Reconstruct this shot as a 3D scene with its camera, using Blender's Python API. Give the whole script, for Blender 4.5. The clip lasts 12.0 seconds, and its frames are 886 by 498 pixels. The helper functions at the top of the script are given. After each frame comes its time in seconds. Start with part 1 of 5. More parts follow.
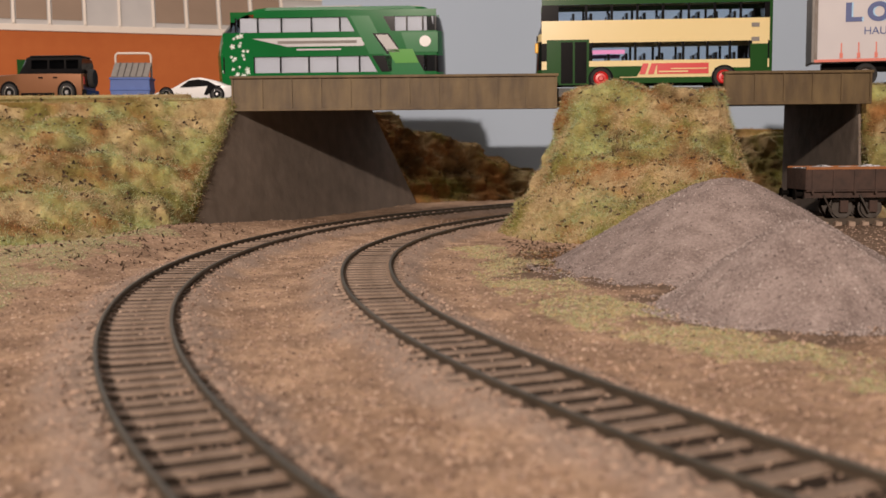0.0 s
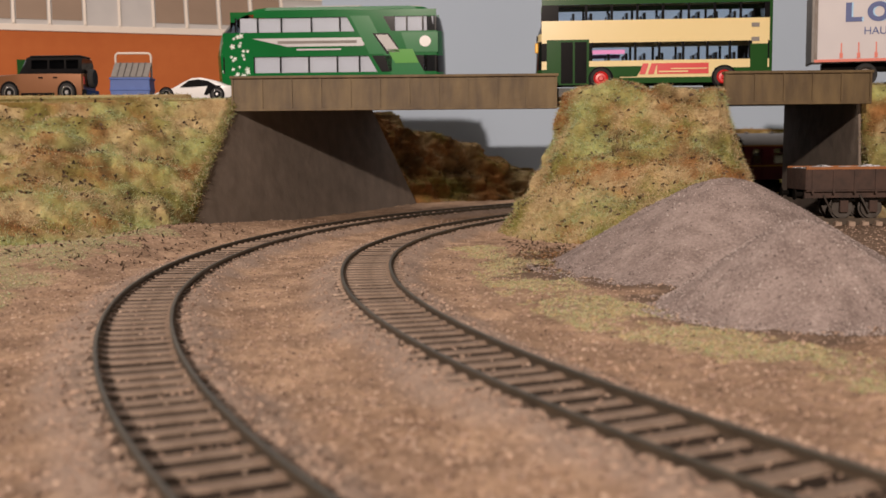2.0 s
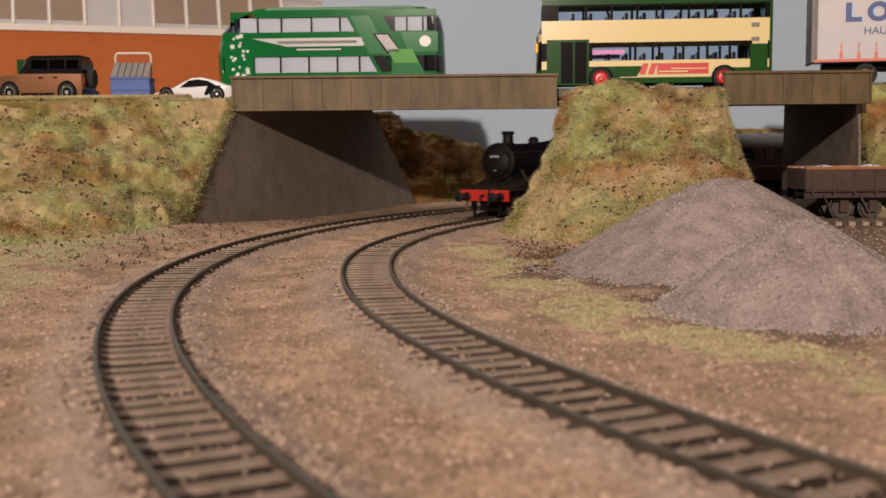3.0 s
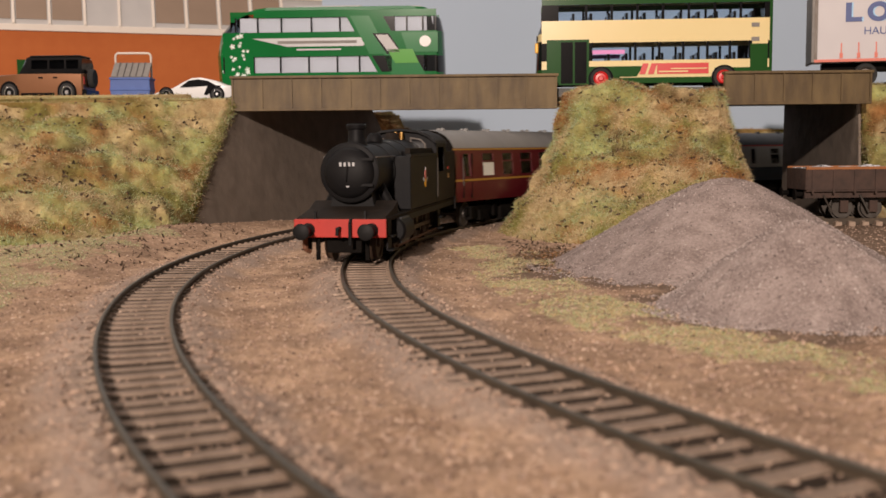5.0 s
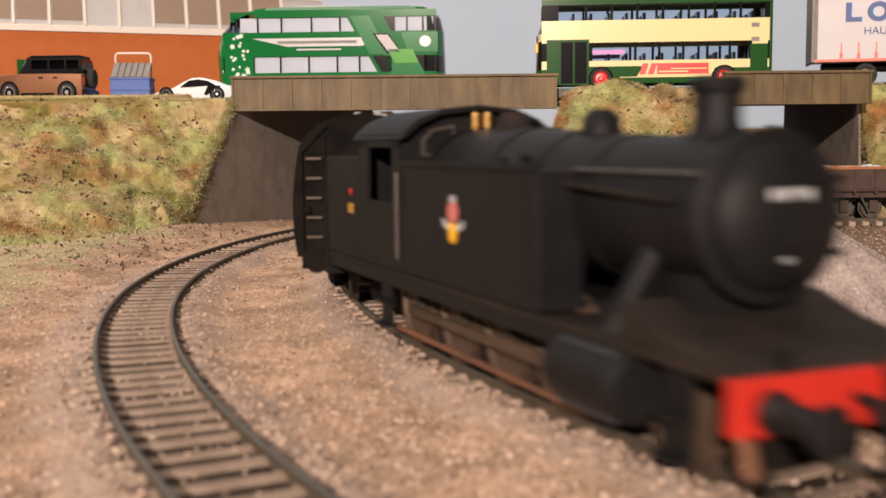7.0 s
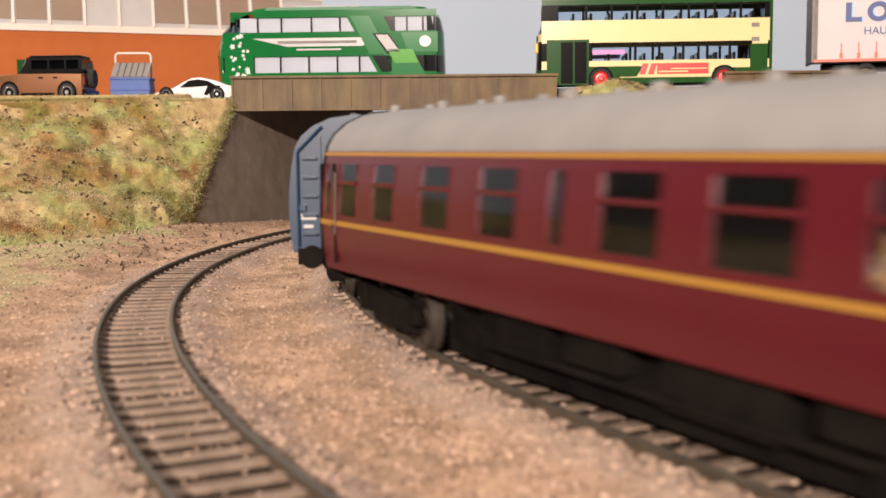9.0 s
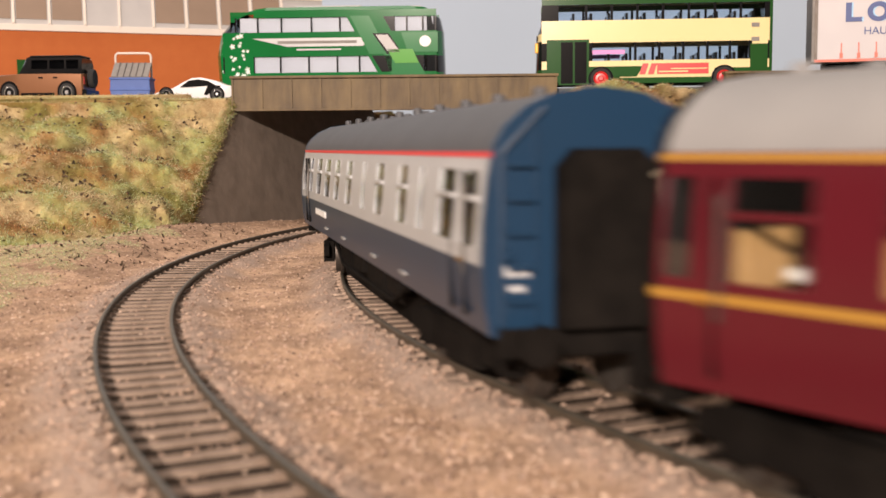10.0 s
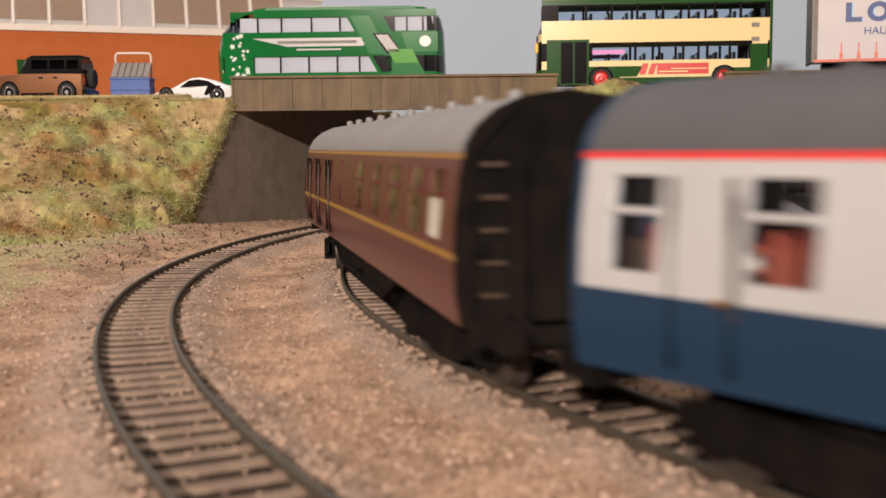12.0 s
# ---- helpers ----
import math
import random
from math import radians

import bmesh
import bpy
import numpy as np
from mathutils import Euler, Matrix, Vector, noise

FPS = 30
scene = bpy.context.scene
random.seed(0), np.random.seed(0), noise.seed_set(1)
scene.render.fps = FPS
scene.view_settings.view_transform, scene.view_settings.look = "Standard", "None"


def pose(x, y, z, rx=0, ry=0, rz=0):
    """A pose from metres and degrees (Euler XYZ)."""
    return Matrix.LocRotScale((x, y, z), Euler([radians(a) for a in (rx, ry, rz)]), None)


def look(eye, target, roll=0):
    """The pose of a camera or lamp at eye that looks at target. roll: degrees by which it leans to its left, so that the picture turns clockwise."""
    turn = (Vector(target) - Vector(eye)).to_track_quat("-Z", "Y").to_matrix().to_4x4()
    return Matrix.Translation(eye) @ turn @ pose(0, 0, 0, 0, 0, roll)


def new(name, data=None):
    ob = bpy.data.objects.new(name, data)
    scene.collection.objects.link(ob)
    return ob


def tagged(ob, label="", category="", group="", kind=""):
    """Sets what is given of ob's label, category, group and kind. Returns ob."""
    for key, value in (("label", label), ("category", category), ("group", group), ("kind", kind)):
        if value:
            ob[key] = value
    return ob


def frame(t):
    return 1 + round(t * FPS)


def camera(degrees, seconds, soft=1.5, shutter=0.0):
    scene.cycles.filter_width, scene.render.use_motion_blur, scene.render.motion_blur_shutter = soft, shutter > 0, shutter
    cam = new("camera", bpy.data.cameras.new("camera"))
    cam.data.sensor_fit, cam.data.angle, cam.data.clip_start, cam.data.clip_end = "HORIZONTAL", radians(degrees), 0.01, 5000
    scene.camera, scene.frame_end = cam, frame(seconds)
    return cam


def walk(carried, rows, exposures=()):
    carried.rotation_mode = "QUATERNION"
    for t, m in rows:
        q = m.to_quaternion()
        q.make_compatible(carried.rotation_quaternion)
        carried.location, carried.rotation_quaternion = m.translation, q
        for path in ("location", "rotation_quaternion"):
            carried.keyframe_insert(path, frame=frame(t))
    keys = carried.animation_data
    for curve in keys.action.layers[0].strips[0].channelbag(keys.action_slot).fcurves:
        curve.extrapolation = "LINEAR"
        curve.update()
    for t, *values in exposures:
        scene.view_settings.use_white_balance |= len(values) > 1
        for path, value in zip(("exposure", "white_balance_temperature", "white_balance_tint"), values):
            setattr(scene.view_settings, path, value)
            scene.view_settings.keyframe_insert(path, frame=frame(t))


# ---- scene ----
cam = camera(44.85, 12.0, soft=1.5, shutter=0.7)
EYE = Vector((0.0, 0.0, 0.045))
TILT = radians(5.44)
HOLD = look(EYE, EYE + Vector((0, math.cos(TILT), -math.sin(TILT))), -0.5)
walk(cam, [(0.0, HOLD), (12.0, HOLD)],
     exposures=[(0.0, 0.0), (3.2, 0.0), (5.0, 0.12), (5.5, 0.18), (6.0, 0.26), (6.5, 0.40), (7.2, 0.62), (8.8, 0.70), (9.5, 0.70), (10.5, 0.54), (11.5, 0.37), (12.0, 0.36)])
# a wide-open close-up lens: shallow depth of field
cam.data.dof.use_dof = True
cam.data.dof.focus_distance = 0.48
cam.data.dof.aperture_fstop = 30.0

# ---- light ----
world = bpy.data.worlds.new("hall")
scene.world = world
world.use_nodes = True
world.node_tree.nodes["Background"].inputs["Color"].default_value = (0.5, 0.48, 0.45, 1)
world.node_tree.nodes["Background"].inputs["Strength"].default_value = 0.05


def area_lamp(name, eye, target, size, watts, colour):
    data = bpy.data.lights.new(name, "AREA")
    data.shape, data.size, data.energy, data.color = "DISK", size, watts, colour
    ob = new(name, data)
    ob.matrix_world = look(eye, target)
    return ob


# the low display lamp behind the viewer, and added unseen fill in the hall
area_lamp("display_lamp", (-0.32, -1.75, 0.645), (0.0, 0.6, 0.06), 0.05, 55, (1.0, 0.82, 0.71))
area_lamp("side_fill", (-1.3, 0.25, 1.1), (-0.1, 0.4, 0.0), 0.35, 4.5, (1.0, 0.84, 0.74))
area_lamp("overhead_fill", (-0.2, 0.8, 1.6), (-0.1, 0.7, 0.0), 1.2, 7.5, (1.0, 0.87, 0.80))


# ---- materials ----
def mat(name, base, rough=0.6, metal=0.0, second=None, scale=300.0, bump=0.0, bump_scale=None, coat=0.0, spec=None, detail=6.0, lo=0.35, hi=0.7, streak=1.0):
    """A surface with two colours mixed by noise at two scales, and a fine relief."""
    m = bpy.data.materials.new(name)
    m.use_nodes = True
    nt = m.node_tree
    b = nt.nodes["Principled BSDF"]
    b.inputs["Roughness"].default_value, b.inputs["Metallic"].default_value = rough, metal
    b.inputs["Coat Weight"].default_value = coat
    b.inputs["Coat Roughness"].default_value = 0.08
    if spec is not None:
        b.inputs["Specular IOR Level"].default_value = spec
    b.inputs["Base Color"].default_value = (*base, 1)
    tc = nt.nodes.new("ShaderNodeTexCoord")
    if second:
        stretch = nt.nodes.new("ShaderNodeMapping")
        stretch.inputs["Scale"].default_value = (1, 1, streak)
        nt.links.new(tc.outputs["Object"], stretch.inputs["Vector"])
        n = nt.nodes.new("ShaderNodeTexNoise")
        n.inputs["Scale"].default_value, n.inputs["Detail"].default_value = scale, detail
        nt.links.new(stretch.outputs[0], n.inputs["Vector"])
        n2 = nt.nodes.new("ShaderNodeTexNoise")
        n2.inputs["Scale"].default_value, n2.inputs["Detail"].default_value = scale * 0.13, 3
        nt.links.new(tc.outputs["Object"], n2.inputs["Vector"])
        add = nt.nodes.new("ShaderNodeMath")
        add.operation = "MULTIPLY_ADD"
        add.inputs[1].default_value = 0.5
        half = nt.nodes.new("ShaderNodeMath")
        half.operation = "MULTIPLY"
        half.inputs[1].default_value = 0.5
        nt.links.new(n2.outputs["Fac"], half.inputs[0])
        nt.links.new(n.outputs["Fac"], add.inputs[0])
        nt.links.new(half.outputs[0], add.inputs[2])
        ramp = nt.nodes.new("ShaderNodeValToRGB")
        ramp.color_ramp.elements[0].position, ramp.color_ramp.elements[1].position = lo, hi
        ramp.color_ramp.elements[0].color, ramp.color_ramp.elements[1].color = (*base, 1), (*second, 1)
        nt.links.new(add.outputs[0], ramp.inputs["Fac"])
        nt.links.new(ramp.outputs["Color"], b.inputs["Base Color"])
    if bump:
        nb = nt.nodes.new("ShaderNodeTexNoise")
        nb.inputs["Scale"].default_value, nb.inputs["Detail"].default_value = bump_scale or scale * 2, 5
        nt.links.new(tc.outputs["Object"], nb.inputs["Vector"])
        bp = nt.nodes.new("ShaderNodeBump")
        bp.inputs["Strength"].default_value, bp.inputs["Distance"].default_value = min(1, bump), 0.0006
        nt.links.new(nb.outputs["Fac"], bp.inputs["Height"])
        nt.links.new(bp.outputs["Normal"], b.inputs["Normal"])
    return m


def island_mat(name, cols, rough=0.9):
    """Loose grains or fibres, each with its own shade."""
    m = bpy.data.materials.new(name)
    m.use_nodes = True
    nt = m.node_tree
    b = nt.nodes["Principled BSDF"]
    b.inputs["Roughness"].default_value = rough
    b.inputs["Specular IOR Level"].default_value = 0.2
    g = nt.nodes.new("ShaderNodeNewGeometry")
    ramp = nt.nodes.new("ShaderNodeValToRGB")
    el = ramp.color_ramp.elements
    while len(el) < len(cols):
        el.new(0.5)
    for i, c in enumerate(cols):
        el[i].position = i / (len(cols) - 1)
        el[i].color = (*c, 1)
    nt.links.new(g.outputs["Random Per Island"], ramp.inputs["Fac"])
    nt.links.new(ramp.outputs["Color"], b.inputs["Base Color"])
    return m


def glass_mat(name, tint=(0.9, 0.95, 1.0), alpha=0.25):
    """Thin clear plastic glazing: mostly clear, with a glossy face."""
    m = bpy.data.materials.new(name)
    m.use_nodes = True
    nt = m.node_tree
    out = nt.nodes["Material Output"]
    nt.nodes.remove(nt.nodes["Principled BSDF"])
    tr = nt.nodes.new("ShaderNodeBsdfTransparent")
    tr.inputs["Color"].default_value = (*tint, 1)
    gl = nt.nodes.new("ShaderNodeBsdfGlossy")
    gl.inputs["Roughness"].default_value = 0.06
    fr = nt.nodes.new("ShaderNodeFresnel")
    fr.inputs["IOR"].default_value = 1.5
    mix = nt.nodes.new("ShaderNodeMixShader")
    nt.links.new(fr.outputs["Fac"], mix.inputs["Fac"])
    nt.links.new(tr.outputs[0], mix.inputs[1])
    nt.links.new(gl.outputs[0], mix.inputs[2])
    nt.links.new(mix.outputs[0], out.inputs["Surface"])
    return m


BALLAST = mat("brown_ballast", (0.28, 0.18, 0.117), 0.95, second=(0.69, 0.48, 0.33), scale=380, bump=1.0, bump_scale=900, spec=0.15)

def dusted(m, layer, colour_a, colour_b):
    """A thin cover dusted over the ground where the named layer says so."""
    nt = m.node_tree
    b = nt.nodes["Principled BSDF"]
    src = b.inputs["Base Color"].links[0].from_socket
    at = nt.nodes.new("ShaderNodeAttribute")
    at.attribute_name = layer
    n = nt.nodes.new("ShaderNodeTexNoise")
    n.inputs["Scale"].default_value, n.inputs["Detail"].default_value = 260, 6
    mixc = nt.nodes.new("ShaderNodeMix")
    mixc.data_type = "RGBA"
    mixc.inputs["A"].default_value, mixc.inputs["B"].default_value = (*colour_a, 1), (*colour_b, 1)
    nt.links.new(n.outputs["Fac"], mixc.inputs["Factor"])
    mx = nt.nodes.new("ShaderNodeMix")
    mx.data_type = "RGBA"
    nt.links.new(at.outputs["Fac"], mx.inputs["Factor"])
    nt.links.new(src, mx.inputs["A"])
    nt.links.new(mixc.outputs["Result"], mx.inputs["B"])
    nt.links.new(mx.outputs["Result"], b.inputs["Base Color"])


dusted(BALLAST, "stain", (0.12, 0.08, 0.055), (0.27, 0.18, 0.125))
dusted(BALLAST, "shoulder", (0.21, 0.16, 0.13), (0.52, 0.42, 0.365))
dusted(BALLAST, "dark_ground", (0.075, 0.05, 0.036), (0.20, 0.145, 0.11))
dusted(BALLAST, "turf", (0.45, 0.34, 0.215), (0.33, 0.35, 0.185))
GRIT = mat("grey_grit", (0.21, 0.165, 0.15), 0.95, second=(0.45, 0.37, 0.34), scale=900, bump=1.0, bump_scale=1500, spec=0.15)
STONES = island_mat("loose_grit", [(0.10, 0.07, 0.05), (0.30, 0.205, 0.155), (0.42, 0.30, 0.235), (0.52, 0.37, 0.275), (0.58, 0.45, 0.355)])
PILE_STONES = island_mat("pile_grit", [(0.07, 0.055, 0.05), (0.26, 0.21, 0.195), (0.36, 0.30, 0.28), (0.40, 0.335, 0.31), (0.44, 0.37, 0.345), (0.62, 0.56, 0.52)])
def tinted(m):
    """Multiplies the surface's own grain by the mesh's 'tint' colours: turf of several kinds."""
    nt = m.node_tree
    b = nt.nodes["Principled BSDF"]
    src = b.inputs["Base Color"].links[0].from_socket
    at = nt.nodes.new("ShaderNodeAttribute")
    at.attribute_name = "tint"
    mx = nt.nodes.new("ShaderNodeMix")
    mx.data_type, mx.blend_type = "RGBA", "MULTIPLY"
    mx.inputs["Factor"].default_value = 1.0
    nt.links.new(src, mx.inputs["A"])
    nt.links.new(at.outputs["Color"], mx.inputs["B"])
    nt.links.new(mx.outputs["Result"], b.inputs["Base Color"])
    return m


BANK_EARTH = tinted(mat("bank_scatter", (0.55, 0.5, 0.45), 0.95, second=(1.0, 1.0, 1.0), scale=260, bump=1.0, bump_scale=600, spec=0.1))
FIBRE_STRAW = island_mat("straw_fibre", [(0.36, 0.25, 0.12), (0.50, 0.38, 0.20), (0.60, 0.48, 0.29), (0.66, 0.55, 0.36)])
FIBRE_GREEN = island_mat("green_fibre", [(0.15, 0.15, 0.035), (0.22, 0.22, 0.06), (0.30, 0.29, 0.09), (0.38, 0.36, 0.14)])
FIBRE_LIME = island_mat("lime_fibre", [(0.26, 0.34, 0.15), (0.34, 0.42, 0.21), (0.42, 0.48, 0.28), (0.52, 0.53, 0.35)])
FIBRE_RUST = island_mat("rust_fibre", [(0.20, 0.085, 0.03), (0.34, 0.16, 0.06), (0.42, 0.22, 0.09), (0.30, 0.17, 0.07)])
FIBRE_DARK = island_mat("brown_fibre", [(0.05, 0.032, 0.018), (0.11, 0.07, 0.035), (0.17, 0.11, 0.055)])
TWIG = island_mat("dark_twig", [(0.04, 0.03, 0.02), (0.09, 0.06, 0.04), (0.13, 0.09, 0.06)])
RAIL = mat("weathered_rail", (0.05, 0.037, 0.026), 0.6, 0.1, second=(0.11, 0.08, 0.052), scale=160, bump=0.2)
RAILTOP = mat("rail_head_steel", (0.10, 0.092, 0.075), 0.45, 0.6, second=(0.16, 0.14, 0.11), scale=200)
# near-black grit: the shade of the sleeper gaps is put into its colour
BED = mat("gap_shade_bed", (0.028, 0.021, 0.016), 0.95, second=(0.085, 0.06, 0.044), scale=500, bump=1.0, bump_scale=1200, spec=0.1)
SLEEPER = mat("dusty_sleeper", (0.17, 0.118, 0.082), 0.9, second=(0.40, 0.30, 0.23), scale=260, bump=0.6, bump_scale=900)
CONCRETE = mat("painted_concrete", (0.15, 0.12, 0.095), 0.85, second=(0.26, 0.21, 0.17), scale=90, bump=1.0, bump_scale=110)
GIRDER = mat("rusty_girder", (0.072, 0.045, 0.018), 0.6, second=(0.165, 0.112, 0.045), scale=190, bump=0.35, bump_scale=300, streak=0.22, lo=0.38, hi=0.64)
ROAD = mat("road_grey", (0.10, 0.10, 0.10), 0.9, second=(0.15, 0.15, 0.145), scale=300, bump=0.3)
SKY = mat("painted_sky", (0.42, 0.51, 0.62), 0.8, second=(0.45, 0.54, 0.65), scale=8, spec=0.1)
BOARD = mat("plain_board", (0.35, 0.28, 0.2), 0.8, second=(0.42, 0.34, 0.25), scale=20)
PLASTER = mat("plain_plaster", (0.30, 0.28, 0.26), 0.9, second=(0.34, 0.32, 0.29), scale=5)
BLACK = mat("loco_black", (0.0045, 0.0045, 0.0055), 0.55, spec=0.16, second=(0.011, 0.0105, 0.0105), scale=130, bump=0.12, bump_scale=400)
UNDER = mat("underframe_black", (0.004, 0.0036, 0.0034), 0.8, spec=0.04, second=(0.013, 0.011, 0.0095), scale=200, bump=0.3)
RED = mat("buffer_red", (0.50, 0.022, 0.010), 0.5, second=(0.40, 0.016, 0.008), scale=150)
WHITE = mat("white_print", (0.82, 0.82, 0.8), 0.5)
BRASS = mat("brass", (0.72, 0.45, 0.16), 0.25, 1.0)
STEEL = mat("dull_steel", (0.11, 0.10, 0.09), 0.5, 0.6, second=(0.06, 0.045, 0.035), scale=300)
RODS = mat("rusty_rod", (0.05, 0.032, 0.022), 0.6, 0.3, second=(0.10, 0.062, 0.04), scale=300)
MAROON = mat("maroon_paint", (0.080, 0.0055, 0.011), 0.28, second=(0.094, 0.0068, 0.013), scale=60)
BLUE = mat("rail_blue", (0.0065, 0.029, 0.066), 0.35, second=(0.008, 0.034, 0.077), scale=60)
OFFWHITE = mat("grey_white_paint", (0.40, 0.41, 0.42), 0.4, second=(0.46, 0.47, 0.48), scale=60)
ROOFGREY = mat("coach_roof_grey", (0.21, 0.21, 0.21), 0.65, second=(0.28, 0.277, 0.27), scale=70, bump=0.1)
ROOFDARK = mat("coach_roof_dark", (0.06, 0.063, 0.07), 0.6, second=(0.085, 0.088, 0.095), scale=70, bump=0.1)
GOLD = mat("gold_line", (0.34, 0.18, 0.03), 0.45)
REDLINE = mat("red_line", (0.62, 0.03, 0.03), 0.45)
CREAM = mat("cream_plastic", (0.72, 0.64, 0.46), 0.5)
SEATRED = mat("seat_red", (0.28, 0.05, 0.03), 0.7)
TABLE = mat("table_white", (0.75, 0.70, 0.6), 0.5)
WOODY = mat("interior_tan", (0.50, 0.28, 0.10), 0.6)
GLASS = glass_mat("clear_glazing")
SMOKE = glass_mat("smoked_glazing", (0.45, 0.47, 0.5))
BUSGREEN = mat("bus_green", (0.006, 0.13, 0.03), 0.10, coat=0.0, spec=0.4, second=(0.009, 0.165, 0.04), scale=40)
BUSDARK = mat("bus_dark_green", (0.018, 0.075, 0.018), 0.14, coat=0.0, spec=0.35, second=(0.022, 0.085, 0.02), scale=40)
BUSLIME = mat("bus_light_green", (0.10, 0.34, 0.06), 0.12, coat=0.0, spec=0.4)
BUSMID = mat("bus_mid_green", (0.018, 0.17, 0.05), 0.12, coat=0.0, spec=0.4)
BUSCREAM = mat("bus_cream", (0.80, 0.66, 0.34), 0.2, spec=0.4, second=(0.82, 0.69, 0.38), scale=40)
BUSBLACK = mat("black_gloss", (0.010, 0.010, 0.011), 0.10, spec=0.4)
RUBBER = mat("tyre_rubber", (0.018, 0.018, 0.018), 0.85, second=(0.03, 0.03, 0.03), scale=400)
WHEELRED = mat("wheel_red", (0.60, 0.02, 0.02), 0.35)
CHROME = mat("wheel_silver", (0.65, 0.65, 0.66), 0.25, 0.9)
BRONZE = mat("bronze_paint", (0.30, 0.14, 0.07), 0.3, 0.5, coat=0.15)
CARWHITE = mat("white_paint", (0.80, 0.80, 0.80), 0.25, coat=0.15)
SKIPBLUE = mat("skip_blue", (0.045, 0.10, 0.34), 0.55, second=(0.06, 0.13, 0.40), scale=150)
SKIPGREY = mat("mesh_grey", (0.20, 0.19, 0.18), 0.8, second=(0.28, 0.26, 0.24), scale=400)
ORANGE = mat("orange_brick", (0.42, 0.105, 0.022), 0.85, second=(0.47, 0.13, 0.03), scale=120, bump=0.3, bump_scale=600)
FRAMEWHITE = mat("cream_frame", (0.70, 0.63, 0.56), 0.6, second=(0.76, 0.70, 0.63), scale=120)
ROOFPANE = mat("grey_panel", (0.42, 0.41, 0.41), 0.5, second=(0.48, 0.47, 0.46), scale=80)
BROWNPANE = mat("brown_panel", (0.24, 0.175, 0.13), 0.4, second=(0.29, 0.21, 0.155), scale=60)
CURTAIN = mat("grey_curtain", (0.50, 0.48, 0.50), 0.5, second=(0.55, 0.53, 0.54), scale=80)
SALMON = mat("salmon_stripe", (0.62, 0.14, 0.09), 0.5)
NAVY = mat("navy_print", (0.03, 0.06, 0.22), 0.5)
PALEBLUE = mat("pale_blue_print", (0.30, 0.55, 0.80), 0.5)
WAGON = mat("rusty_wagon", (0.045, 0.028, 0.022), 0.8, second=(0.10, 0.055, 0.04), scale=180, bump=0.5, bump_scale=500)
RUSTEDGE = mat("orange_rust", (0.36, 0.14, 0.05), 0.85, second=(0.24, 0.10, 0.04), scale=250)
PINK = mat("pink_print", (0.70, 0.25, 0.6), 0.5)
YELLOW = mat("yellow_plastic", (0.85, 0.45, 0.02), 0.4)
FOOTPLATE = mat("dusty_footplate", (0.010, 0.0085, 0.0075), 0.75, spec=0.12, second=(0.026, 0.019, 0.0145), scale=160, bump=0.3)
# loco black raised and blued to imitate light on the cylinder side
CYLBLACK = mat("lit_cylinder_black", (0.016, 0.018, 0.024), 0.5, second=(0.022, 0.024, 0.030), scale=120)
RUSTROD = mat("rusty_brake_rod", (0.16, 0.065, 0.030), 0.75, second=(0.09, 0.04, 0.022), scale=200)
CREST = mat("crest_red", (0.55, 0.16, 0.14), 0.5)

# ---- geometry helpers: all lengths below in millimetres ----
MM = 0.001


def part(name, bm, material, parent=None, label="", smooth=False, kind="", bevel=0.0):
    if bevel:
        bmesh.ops.bevel(bm, geom=list(bm.edges), offset=bevel, segments=2, affect="EDGES", profile=0.6, clamp_overlap=True)
    for v in bm.verts:
        v.co *= MM
    me = bpy.data.meshes.new(name)
    bm.normal_update()
    bm.to_mesh(me)
    bm.free()
    me.materials.append(material)
    if smooth:
        me.polygons.foreach_set("use_smooth", [True] * len(me.polygons))
        me.set_sharp_from_angle(angle=radians(38))
    ob = new(name, me)
    if parent is not None:
        ob.parent = parent
    if label or kind:
        tagged(ob, label, kind=kind)
    return ob


def thing(name, label, category, group="", kind=""):
    return tagged(new(name), label, category, group, kind)


def B():
    return bmesh.new()


def box(bm, x0, x1, y0, y1, z0, z1, m=None):
    vs = [bm.verts.new((x, y, z)) for z in (z0, z1) for y in (y0, y1) for x in (x0, x1)]
    for f in ((0, 2, 3, 1), (4, 5, 7, 6), (0, 1, 5, 4), (2, 6, 7, 3), (0, 4, 6, 2), (1, 3, 7, 5)):
        bm.faces.new([vs[i] for i in f])
    if m is not None:
        for v in vs:
            v.co = m @ v.co
    return bm


def prism(bm, pts, a, b, axis="y"):
    """A polygon given in the two other axes, pushed out along axis from a to b."""
    def at(p, c):
        return {"x": (c, p[0], p[1]), "y": (p[0], c, p[1]), "z": (p[0], p[1], c)}[axis]
    lo = [bm.verts.new(at(p, a)) for p in pts]
    hi = [bm.verts.new(at(p, b)) for p in pts]
    n = len(pts)
    bm.faces.new(lo)
    bm.faces.new(hi[::-1])
    for i in range(n):
        bm.faces.new((lo[i], hi[i], hi[(i + 1) % n], lo[(i + 1) % n]))
    bmesh.ops.recalc_face_normals(bm, faces=list(bm.faces))
    return bm


